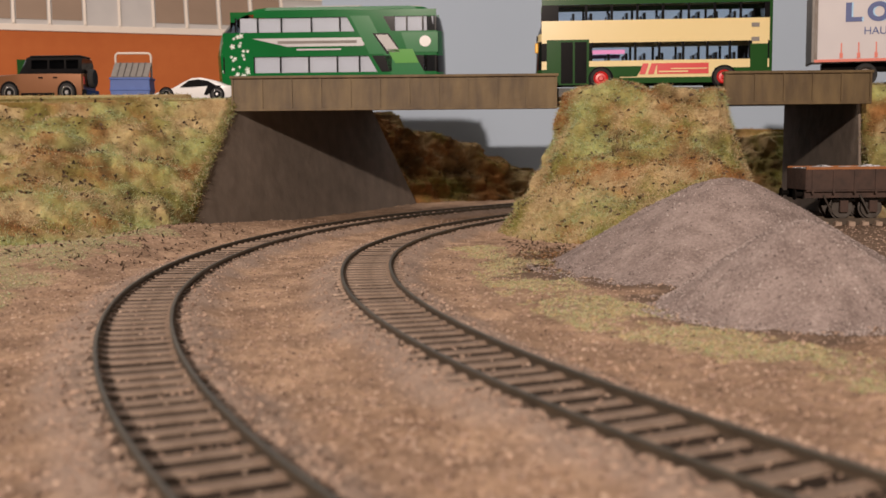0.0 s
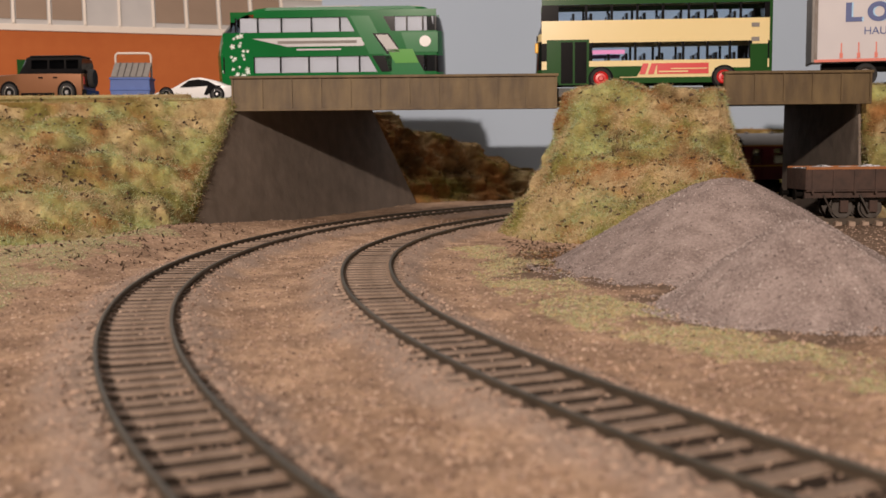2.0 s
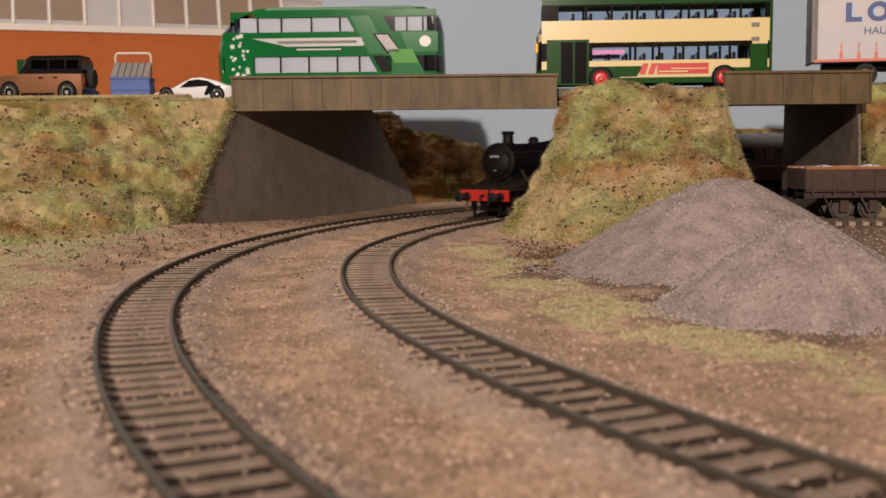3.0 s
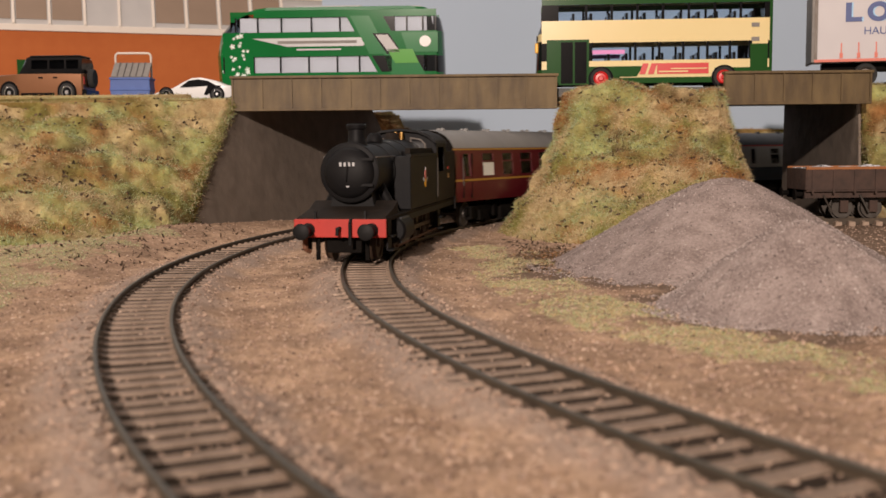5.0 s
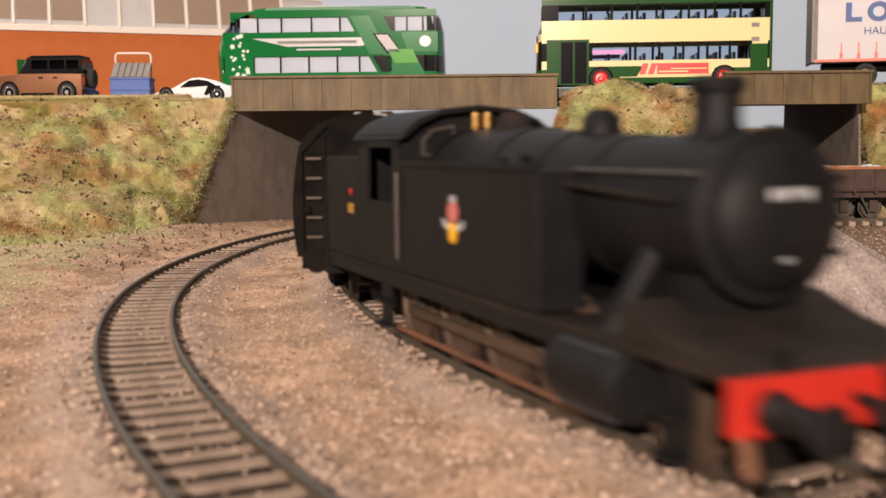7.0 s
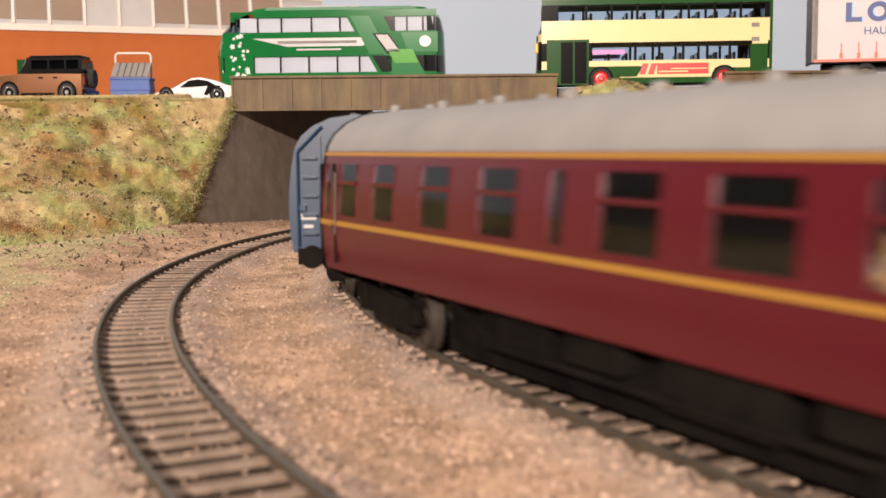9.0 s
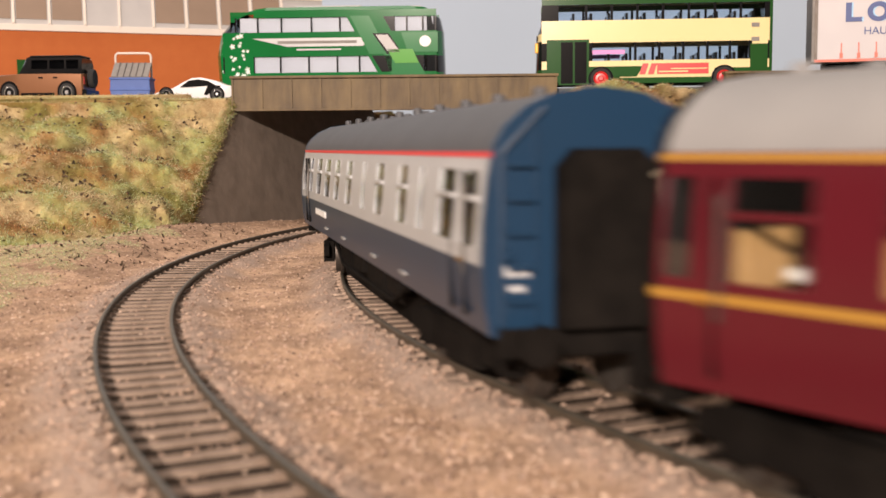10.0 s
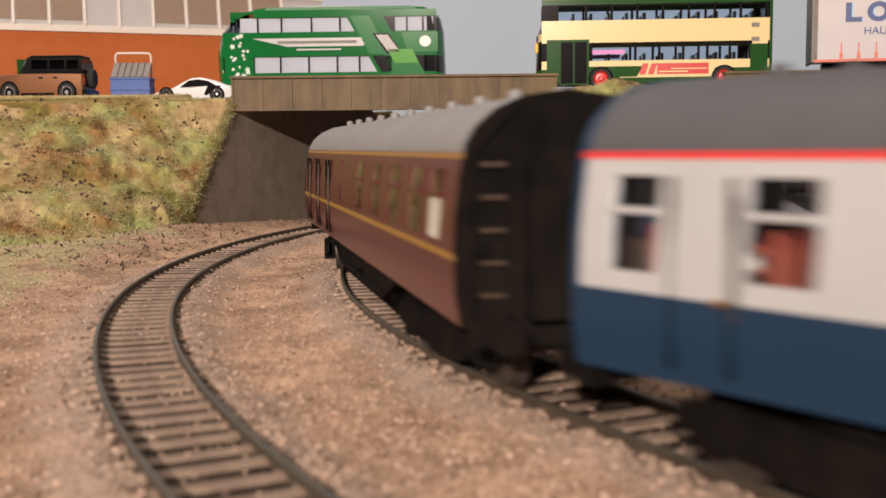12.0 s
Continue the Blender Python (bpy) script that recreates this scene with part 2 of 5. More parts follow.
def lathe(bm, prof, centre, axis="x", n=24, cap=True):
    """Profile of (along, radius) turned round an axis through centre."""
    rings = []
    for a, r in prof:
        ring = []
        for i in range(n):
            t = 2 * math.pi * i / n
            c, s = r * math.cos(t), r * math.sin(t)
            p = {"x": (a, c, s), "y": (c, a, s), "z": (c, s, a)}[axis]
            ring.append(bm.verts.new(Vector(p) + Vector(centre)))
        rings.append(ring)
    for p, q in zip(rings, rings[1:]):
        for i in range(n):
            bm.faces.new((p[i], p[(i + 1) % n], q[(i + 1) % n], q[i]))
    if cap:
        bm.faces.new(rings[0][::-1])
        bm.faces.new(rings[-1])
    bmesh.ops.recalc_face_normals(bm, faces=list(bm.faces))
    return bm


def rod(bm, p, q, r, n=8):
    p, q = Vector(p), Vector(q)
    d = q - p
    m = Matrix.Translation(p) @ d.to_track_quat("Z", "Y").to_matrix().to_4x4()
    vs = [[bm.verts.new(m @ Vector((r * math.cos(2 * math.pi * i / n), r * math.sin(2 * math.pi * i / n), h))) for i in range(n)] for h in (0, d.length)]
    for i in range(n):
        bm.faces.new((vs[0][i], vs[0][(i + 1) % n], vs[1][(i + 1) % n], vs[1][i]))
    bm.faces.new(vs[0][::-1])
    bm.faces.new(vs[1])
    return bm


def loft(bm, rings, closed=True, caps=True):
    rs = [[bm.verts.new(p) for p in r] for r in rings]
    n = len(rs[0])
    for p, q in zip(rs, rs[1:]):
        for i in range(n if closed else n - 1):
            bm.faces.new((p[i], p[(i + 1) % n], q[(i + 1) % n], q[i]))
    if caps:
        bm.faces.new(rs[0][::-1])
        bm.faces.new(rs[-1])
    bmesh.ops.recalc_face_normals(bm, faces=list(bm.faces))
    return bm


# ---- the two curves of track ----
CENTRE = (530.0, 430.0)
NEAR_R = [(-200, 610), (-110, 610), (-75, 605), (-60, 594), (-50, 583), (-40, 574), (-30, 568.5), (-20, 565), (-10, 561.5), (0, 556.5), (8, 549), (15, 541), (22, 533), (30, 525), (45, 516), (60, 512), (240, 512)]
FAR_R = [(-200, 632), (-60, 632), (-30, 632), (-20, 630), (-10, 626), (0, 619), (10, 610.5), (20, 601), (30, 590), (45, 578), (60, 572), (240, 572)]


def curve_xy(table, deg):
    """A point of the track's centre line; 0 degrees lies towards -x of the curve's centre, more is farther off."""
    i = 0
    while i < len(table) - 2 and deg > table[i + 1][0]:
        i += 1
    p = [table[max(0, min(len(table) - 1, k))] for k in (i - 1, i, i + 1, i + 2)]
    (t1, r1), (t2, r2) = p[1], p[2]
    m1 = (r2 - p[0][1]) / max(1e-6, t2 - p[0][0])
    m2 = (p[3][1] - r1) / max(1e-6, p[3][0] - t1)
    h = t2 - t1
    u = (deg - t1) / h
    r = (2 * u**3 - 3 * u**2 + 1) * r1 + (u**3 - 2 * u**2 + u) * h * m1 + (-2 * u**3 + 3 * u**2) * r2 + (u**3 - u**2) * h * m2
    a = radians(deg)
    return CENTRE[0] - r * math.cos(a), CENTRE[1] + r * math.sin(a)


def trace(table, a, b, step=0.1):
    n = int(round((a - b) / step))
    q = np.array([curve_xy(table, a - step * i) for i in range(n + 1)])
    s = np.concatenate([[0], np.cumsum(np.linalg.norm(np.diff(q, axis=0), axis=1))])
    return q, s


NEAR_Q, NEAR_S = trace(NEAR_R, 215, -150)
FAR_Q, FAR_S = trace(FAR_R, 75, -60)


def along(q, s, d):
    d = max(s[0] + 1, min(s[-1] - 1, d))
    p = np.array([np.interp(d, s, q[:, 0]), np.interp(d, s, q[:, 1])])
    e = np.array([np.interp(d + 1, s, q[:, 0]), np.interp(d + 1, s, q[:, 1])]) - np.array([np.interp(d - 1, s, q[:, 0]), np.interp(d - 1, s, q[:, 1])])
    return p, math.atan2(e[1], e[0])


RAIL_TOP = 4.0


def sleeper_mesh():
    bm = box(B(), -1.75, 1.75, -13.0, 13.0, -1.4, 2.25)
    for y in (-8.25, 8.25):
        box(bm, -0.9, 0.9, y - 1.5, y + 1.5, 2.25, 2.6)
    for v in bm.verts:
        v.co *= MM
    me = bpy.data.meshes.new("sleeper")
    bm.to_mesh(me)
    bm.free()
    me.materials.append(SLEEPER)
    return me


SLEEPER_ME = sleeper_mesh()


def railway_track(label, q, s, pitch=7.4):
    t = thing("railway_track", label, "track", "curved tracks")
    for off in (-8.25, 8.25):
        head, web = [], []
        for d in np.arange(s[0] + 2, s[-1] - 2, 4.0):
            p, a = along(q, s, d)
            nx, ny = -math.sin(a), math.cos(a)
            def ring(pts):
                return [(p[0] + nx * (off + u), p[1] + ny * (off + u), z) for u, z in pts]
            web.append(ring([(-0.85, 1.5), (-0.85, 1.8), (-0.3, 2.1), (-0.3, 3.1), (-0.42, 3.3), (0.42, 3.3), (0.3, 3.1), (0.3, 2.1), (0.85, 1.8), (0.85, 1.5)]))
            head.append(ring([(-0.45, 3.3), (-0.45, 3.85), (-0.3, 4.0), (0.3, 4.0), (0.45, 3.85), (0.45, 3.3)]))
        r = part("rail", loft(B(), web), RAIL, t, "dark weathered rail web and foot")
        part("rail_head", loft(B(), head), RAILTOP, r, "dull steel running surface")
    # strip just below the sleeper tops, coloured as dark as shaded gaps
    bed = []
    for d in np.arange(s[0] + 2, s[-1] - 2, 5.0):
        p, a = along(q, s, d)
        nx, ny = -math.sin(a), math.cos(a)
        bed.append([(p[0] + nx * u, p[1] + ny * u, z) for u, z in ((-13, -1.2), (-12.5, 1.95), (12.5, 1.95), (13, -1.2))])
    part("track_bed", loft(B(), bed), BED, t, "track bed grit darkened for the shade between the sleepers")
    rnd = random.Random(5)
    d = s[0] + 5
    while d < s[-1] - 5:
        p, a = along(q, s, d)
        ob = new("sleeper", SLEEPER_ME)
        ob.parent = t
        ob.matrix_basis = pose(p[0] * MM, p[1] * MM, rnd.uniform(-0.2, 0.15) * MM, 0, 0, math.degrees(a) + rnd.uniform(-1.5, 1.5))
        d += pitch + rnd.uniform(-0.3, 0.3)
    return t


def sub(q, s, a, b, a0):
    """The stretch of a traced line between two angles."""
    i, j = int((a0 - a) / 0.1), int((a0 - b) / 0.1)
    return q[i:j], s[i:j]


# ---- ground ----
def fbm(x, y, f, seed=0.0):
    return noise.fractal(Vector((x * f, y * f, seed)), 1.0, 2.0, 4)


def track_gap(x, y):
    """Distance from a point to the nearer track's centre line."""
    r, a = math.hypot(x - CENTRE[0], y - CENTRE[1]), math.degrees(math.atan2(y - CENTRE[1], CENTRE[0] - x))
    out = []
    for tb in (NEAR_R, FAR_R):
        c = curve_xy(tb, a)
        out.append(abs(r - math.hypot(c[0] - CENTRE[0], c[1] - CENTRE[1])))
    return min(out)


PILES = ((105.0, 398.0, 33.5, 64.0), (98.0, 292.0, 25.0, 38.5))


def ground_z(x, y):
    z = 0.9 * fbm(x, y, 0.012) + 0.8 * fbm(x, y, 0.11, 3) + 0.65 * fbm(x, y, 0.35, 7)
    g = track_gap(x, y)
    if x < -60 and y > 300 and g > 26:
        z += 7.0 * min(1, (g - 26) / 30) * min(1, (y - 300) / 120) * max(0, min(1, (680 - y) / 140))
    if g < 26:
        k = min(1, max(0, (26 - g) / 10))
        z = z * (1 - 0.8 * k) + k * 0.3
        if g < 9:
            z -= 1.5 * min(1, (9 - g) / 2)
        elif g < 19:
            z += (2.0 + 1.1 * fbm(x, y, 0.16, 11)) * min(1, (19 - g) / 5)
    return z


STRIP = ((14, 470, 12), (24, 440, 16), (27, 370, 14), (34, 310, 14), (52, 262, 15), (80, 208, 13), (112, 166, 12))


def turf(x, y):
    """How thickly turf covers the flat ground: a strip before the gravel heaps and the foot of the embankment."""
    k = 0.0
    for (x0, y0, w0), (x1, y1, w1) in zip(STRIP, STRIP[1:]):
        dx, dy = x1 - x0, y1 - y0
        u = max(0, min(1, ((x - x0) * dx + (y - y0) * dy) / (dx * dx + dy * dy)))
        d = math.hypot(x - x0 - dx * u, y - y0 - dy * u) / (w0 + (w1 - w0) * u)
        k = max(k, 1.1 - d)
    if x < -60 and y > 250:
        r = math.hypot(x - CENTRE[0], y - CENTRE[1])
        a = math.degrees(math.atan2(y - CENTRE[1], CENTRE[0] - x))
        c = curve_xy(FAR_R, a)
        g = r - math.hypot(c[0] - CENTRE[0], c[1] - CENTRE[1])
        k = max(k, min(1.0, (g - 30) / 14) - max(0.0, (x + 150) / 30) - max(0.0, (y - 500) / 40))
    if k <= 0:
        return 0.0
    return max(0.0, min(0.7, k + 1.6 * fbm(x, y, 0.05, 5) + 0.6 * fbm(x, y, 0.2, 6) - 0.15))


def dark_ground(x, y):
    """Darker ground round the foot of the gravel heaps and towards the siding."""
    k = 0.0
    for cx, cy, _, r in PILES:
        k = max(k, 1.0 - abs(math.hypot(x - cx, y - cy) - r * 1.02) / (r * 0.42))
    if x > 70 and y > 250:
        k = max(k, min(1.0, (x - 70) / 60))
    return max(0.0, min(0.85, 1.3 * k + 0.9 * fbm(x, y, 0.05, 8))) if k > 0 else 0.0


def make_ground():
    bm = B()
    xs = np.concatenate([np.arange(-1500, -340, 80), np.arange(-340, 345, 3.0), np.arange(380, 1700, 80)])
    ys = np.concatenate([np.arange(-700, 40, 60), np.arange(40, 260, 2.0), np.arange(260, 620, 3.0), np.arange(620, 1010, 6.0)])
    grid = [[bm.verts.new((x, y, ground_z(x, y))) for x in xs] for y in ys]
    for r, q in zip(grid, grid[1:]):
        for i in range(len(xs) - 1):
            bm.faces.new((r[i], r[i + 1], q[i + 1], q[i]))
    layer = [turf(v.co.x, v.co.y) for v in bm.verts]
    darker = [dark_ground(v.co.x, v.co.y) for v in bm.verts]
    stain = [max(0.0, min(0.42, 1.1 * fbm(v.co.x, v.co.y, 0.045, 21) + 0.5 * fbm(v.co.x, v.co.y, 0.012, 25) + 0.05)) for v in bm.verts]
    grey = [max(0.0, min(0.65, (21 - track_gap(v.co.x, v.co.y)) / 7 + 0.7 * fbm(v.co.x, v.co.y, 0.06, 31))) for v in bm.verts]
    ob = part("ground", bm, BALLAST, None, "", True)
    ob.data.attributes.new("stain", "FLOAT", "POINT").data.foreach_set("value", stain)
    ob.data.attributes.new("shoulder", "FLOAT", "POINT").data.foreach_set("value", grey)
    ob.data.attributes.new("dark_ground", "FLOAT", "POINT").data.foreach_set("value", darker)
    ob.data.attributes.new("turf", "FLOAT", "POINT").data.foreach_set("value", layer)
    return tagged(ob, "brown ballasted model railway ground with scattered grit", "ground", kind="structure")


make_ground()
near_track = railway_track("curved model track on half-buried brown sleepers", *sub(NEAR_Q, NEAR_S, 78, -62, 215))
far_track = railway_track("outer curved model track with weathered sleepers", *sub(FAR_Q, FAR_S, 60, -40, 75))


# ---- scatter ----
def scatter_stones(name, label, spots, material):
    """spots: x, y, z, size. Rough little octahedra, all in one heap."""
    rnd = random.Random(11)
    v, f = [], []
    for x, y, z, s in spots:
        k = len(v)
        for dx, dy, dz in ((1, 0, 0), (-1, 0, 0), (0, 1, 0), (0, -1, 0), (0, 0, 1), (0, 0, -1)):
            j = s * rnd.uniform(0.5, 1.2)
            v.append(((x + dx * j + rnd.uniform(-.3, .3) * s) * MM, (y + dy * j + rnd.uniform(-.3, .3) * s) * MM, (z + dz * j * 0.8) * MM))
        f += [(k, k + 2, k + 4), (k + 2, k + 1, k + 4), (k + 1, k + 3, k + 4), (k + 3, k, k + 4), (k + 2, k, k + 5), (k + 1, k + 2, k + 5), (k + 3, k + 1, k + 5), (k, k + 3, k + 5)]
    me = bpy.data.meshes.new(name)
    me.from_pydata(v, [], f)
    me.materials.append(material)
    return tagged(new(name, me), label, "gravel", kind="stuff")


def scatter_fibres(name, label, spots, material, length=(2.0, 4.5), width=0.22, lean=0.7, category="grass", seed=3):
    """spots: x, y, z, nx, ny, nz. Thin fibres that stand off the surface."""
    rnd = random.Random(seed)
    v, f = [], []
    for x, y, z, nx, ny, nz in spots:
        k = len(v)
        l = rnd.uniform(*length)
        d = Vector((nx + rnd.gauss(0, lean), ny + rnd.gauss(0, lean), nz + rnd.gauss(0, lean) * 0.6 + 0.25)).normalized()
        side = d.cross(Vector((rnd.gauss(0, 1), rnd.gauss(0, 1), rnd.gauss(0, 1)))).normalized() * width
        p = Vector((x, y, z)) - d * 0.4
        m = p + d * l * 0.55
        e = p + d * l + Vector((rnd.gauss(0, .2), rnd.gauss(0, .2), -0.15)) * l
        for c in (p - side, p + side, m - side * 0.8, m + side * 0.8, e):
            v.append(tuple(c * MM))
        f += [(k, k + 1, k + 3, k + 2), (k + 2, k + 3, k + 4)]
    me = bpy.data.meshes.new(name)
    me.from_pydata(v, [], f)
    me.materials.append(material)
    return tagged(new(name, me), label, category, kind="stuff")


def growing_on(stuff, ob):
    """Loose cover that belongs to a heap or bank: a part of it."""
    stuff.parent = ob
    del stuff["category"]
    return stuff


# ---- gravel piles ----
def gravel_pile(cx, cy, h, r, seed, label):
    bm = B()
    n, rings = 72, 40
    top = bm.verts.new((cx, cy, h - 0.9))
    prev = None
    spots = []
    rnd = random.Random(seed)

    def pz(d, a):
        rr = r * (1 + 0.09 * fbm(math.cos(a) * 2, math.sin(a) * 2, 1.0, seed))
        u = d / rr
        z = h * (1 - (math.sqrt(u * u + 0.04) - 0.2) / 0.82) + 0.5 * fbm(cx + d * math.cos(a), cy + d * math.sin(a), 0.1, seed)
        return 1.6 * math.log(1 + math.exp(min(40, z / 1.6))) - 0.9
    for k in range(1, rings + 1):
        d = r * 1.2 * k / rings
        ring = [bm.verts.new((cx + d * math.cos(2 * math.pi * i / n), cy + d * math.sin(2 * math.pi * i / n), pz(d, 2 * math.pi * i / n))) for i in range(n)]
        for i in range(n):
            if prev is None:
                bm.faces.new((top, ring[i], ring[(i + 1) % n]))
            else:
                bm.faces.new((prev[i], ring[i], ring[(i + 1) % n], prev[(i + 1) % n]))
        prev = ring
    ob = tagged(part("gravel_pile", bm, GRIT, None, "", True), label, "gravel pile", "gravel piles")
    for _ in range(14000):
        d, a = r * 1.15 * math.sqrt(rnd.random()), rnd.uniform(0, 2 * math.pi)
        spots.append((cx + d * math.cos(a), cy + d * math.sin(a), max(pz(d, a), 0.2) + 0.05, rnd.choice((0.15, 0.2, 0.2, 0.25, 0.3, 0.4))))
    growing_on(scatter_stones("loose_grit", "fine grey and white grit lying on the heap", spots, PILE_STONES), ob)
    return ob


gravel_pile(*PILES[0], 2, "tall cone of grey-pink gravel heaped on the ground")
gravel_pile(*PILES[1], 9, "smaller cone of grey-pink gravel beside the track")

# ---- loose grit on the ground ----
rnd = random.Random(21)
spots = []
while len(spots) < 42000:
    y = 60 + 600 * rnd.random() ** 1.3
    x = rnd.uniform(-0.46, 0.46) * y
    g = track_gap(x, y)
    if g < 9.5 and rnd.random() < 0.8:
        continue
    spots.append((x, y, (ground_z(x, y) if g > 9 else 2.0) + 0.05, rnd.choice((0.25, 0.3, 0.35, 0.4, 0.45, 0.55))))
scatter_stones("loose_ballast", "loose brown and pale grit strewn over the ground", spots, STONES)


# ---- grass banks ----
def bank_surface(base, top, z_top, seed, rough=3.0, rows=46, per=2.6, belly=0.0):
    """Rings from the foot outline up to the top outline, roughened, and a closed top."""
    def even(poly, n):
        p = [Vector(q) for q in poly]
        l = [0.0]
        for i in range(len(p)):
            l.append(l[-1] + (p[(i + 1) % len(p)] - p[i]).length)
        out = []
        for k in range(n):
            d = l[-1] * k / n
            i = max(j for j in range(len(p)) if l[j] <= d)
            u = (d - l[i]) / (l[i + 1] - l[i])
            out.append(p[i].lerp(p[(i + 1) % len(p)], u))
        return out
    size = sum((Vector(base[i]) - Vector(base[(i + 1) % len(base)])).length for i in range(len(base)))
    n = int(size / per)
    lo, hi = even(base, n), even(top, n)
    cx = sum((p for p in hi), Vector((0, 0))) / n
    rings = []
    for k in range(rows + 1):
        u = k / rows
        ring = []
        for a, b in zip(lo, hi):
            q = a.lerp(b, u + belly * math.sin(math.pi * u))
            z = (z_top(b.x, b.y) if callable(z_top) else z_top) * u
            out = (a - b)
            if out.length < 1:
                out = a - cx
            out = out.normalized()
            w = rough * (1.9 * fbm(q.x, q.y + z, 0.028, seed) + 0.75 * noise.fractal(Vector((q.x, q.y, z)) * 0.10 + Vector((seed, 0, 0)), 1.0, 2.0, 4))
            w *= min(1, u * 5 + 0.2)
            ring.append((q.x + out.x * w, q.y + out.y * w, z - 1.0 + 0.5 * w * (0.4 + u)))
        rings.append(ring)
    for k in (0.75, 0.45, 0.15):
        rings.append([(cx.x + (p[0] - cx.x) * k, cx.y + (p[1] - cx.y) * k, p[2] + rough * 0.2 * fbm(p[0] * k, p[1] * k, 0.05, seed)) for p in rings[rows]])
    return rings


def grass_bank(label, base, top, z_top, seed, mixes, density, rough=3.0, lengths=(1.8, 4.0), belly=0.0):
    bm = loft(B(), bank_surface(base, top, z_top, seed, rough, belly=belly))
    bm.normal_update()
    rn = random.Random(seed)
    fib = {m: [] for m, _, _ in mixes}
    twigs = []

    def shares(p, heat):
        """How much of each kind of turf grows at a point: slow noises weighed against each other."""
        q = [math.exp(min(30, (c + 1.7 * noise.noise(p * 0.034 + Vector((seed * 3 + i * 17, 0, 0))) + 0.9 * noise.noise(p * 0.10 + Vector((seed * 5 + i * 23, 0, 0)))
                               + 0.4 * noise.noise(p * 0.3 + Vector((seed * 7 + i * 29, 0, 0)))) / heat)) for i, (_, _, c) in enumerate(mixes)]
        t = sum(q)
        return [v / t for v in q]
    tint = []
    for v in bm.verts:
        c = Vector((0, 0, 0))
        for w, (m, _, _) in zip(shares(v.co, 0.36), mixes):
            c += w * Vector(TURF_TINT[m])
        k = 0.8 + 0.4 * (0.5 + noise.noise(v.co * 0.2))
        tint += [c.x * k, c.y * k, c.z * k, 1.0]
    for f in bm.faces:
        if len(f.verts) > 4 or f.normal.z < -0.2:
            continue
        a = f.calc_area() * density
        n = int(a) + (rn.random() < a - int(a))
        vs = [v.co for v in f.verts]
        mix = shares(f.calc_center_median(), 0.4) if n else None
        for _ in range(n):
            u, w = rn.random(), rn.random()
            p = vs[0].lerp(vs[1], u).lerp(vs[3].lerp(vs[2], u), w)
            i = rn.choices(range(len(mixes)), mix)[0]
            (fib[mixes[i][0]]).append((*p, *f.normal))
            if rn.random() < (0.05 if noise.noise(p * 0.11 + Vector((seed, 9, 0))) > 0.22 else 0.006):
                twigs.append((*p, *f.normal))
    ob = part("grass_bank", bm, BANK_EARTH, None, "", True)
    ob.data.attributes.new("tint", "FLOAT_COLOR", "POINT").data.foreach_set("color", tint)
    tagged(ob, label, "embankment", "grass banks")
    for m, mt, _ in mixes:
        if fib[m]:
            growing_on(scatter_fibres("static_grass", m + " fibres growing on the bank", fib[m], mt, lengths, 0.1, 0.9, seed=seed), ob)
    growing_on(scatter_fibres("leaf_litter", "dark scattered twigs and dead leaves on the bank", twigs, TWIG, (1.2, 3.4), 0.85, 1.3, "twigs", seed), ob)
    return ob


TURF_TINT = {"straw coloured": (0.62, 0.49, 0.28), "soft olive green": (0.28, 0.27, 0.075), "pale lime green": (0.46, 0.50, 0.20), "rust brown": (0.40, 0.20, 0.075), "dark brown": (0.13, 0.085, 0.045)}
MIX_GREEN = [("straw coloured", FIBRE_STRAW, 0.22), ("soft olive green", FIBRE_GREEN, 0.12), ("pale lime green", FIBRE_LIME, 0.12), ("rust brown", FIBRE_RUST, -0.12), ("dark brown", FIBRE_DARK, -0.28)]
MIX_STRAW = [("straw coloured", FIBRE_STRAW, 0.42), ("soft olive green", FIBRE_GREEN, -0.15), ("rust brown", FIBRE_RUST, 0.0), ("dark brown", FIBRE_DARK, -0.45), ("pale lime green", FIBRE_LIME, -0.1)]
MIX_RUST = [("rust brown", FIBRE_RUST, 0.25), ("soft olive green", FIBRE_GREEN, 0.05), ("straw coloured", FIBRE_STRAW, -0.1), ("dark brown", FIBRE_DARK, 0.1)]

ROAD_Z = 78.5
grass_bank("mossy green and straw static-grass embankment beside the road",
           [(-131, 556), (-133, 500), (-150, 440), (-172, 395), (-205, 365), (-330, 330), (-700, 330), (-700, 700), (-300, 700), (-124, 640)],
           [(-118, 628), (-124, 621), (-150, 618), (-180, 612), (-215, 606), (-330, 600), (-690, 600), (-690, 690), (-300, 690), (-122, 640)],
           lambda x, y: 72.0 + 2.0 * max(0, min(1, (y - 612) / 25)), 4, MIX_GREEN, 1.1, 4.5, (1.2, 3.0), 0.08)
grass_bank("straw and moss covered bank between the two bridges",
           [(28, 566), (38, 528), (58, 494), (90, 474), (125, 470), (152, 492), (170, 540), (180, 620), (186, 780), (150, 772), (112, 715), (78, 655), (52, 610)],
           [(68, 612), (72, 600), (84, 594), (105, 592), (135, 592), (152, 596), (158, 604), (164, 640), (172, 770), (150, 772), (120, 722), (92, 668), (76, 632)],
           76.5, 6, MIX_STRAW, 2.0, 3.8, (1.2, 3.4), 0.13)
grass_bank("green static-grass bank at the end of the short bridge",
           [(244, 612), (250, 585), (290, 560), (600, 540), (600, 780), (252, 785), (250, 640)],
           [(246, 636), (252, 628), (300, 620), (590, 600), (590, 770), (256, 775), (250, 660)],
           80, 8, MIX_GREEN, 0.5, 3.0)
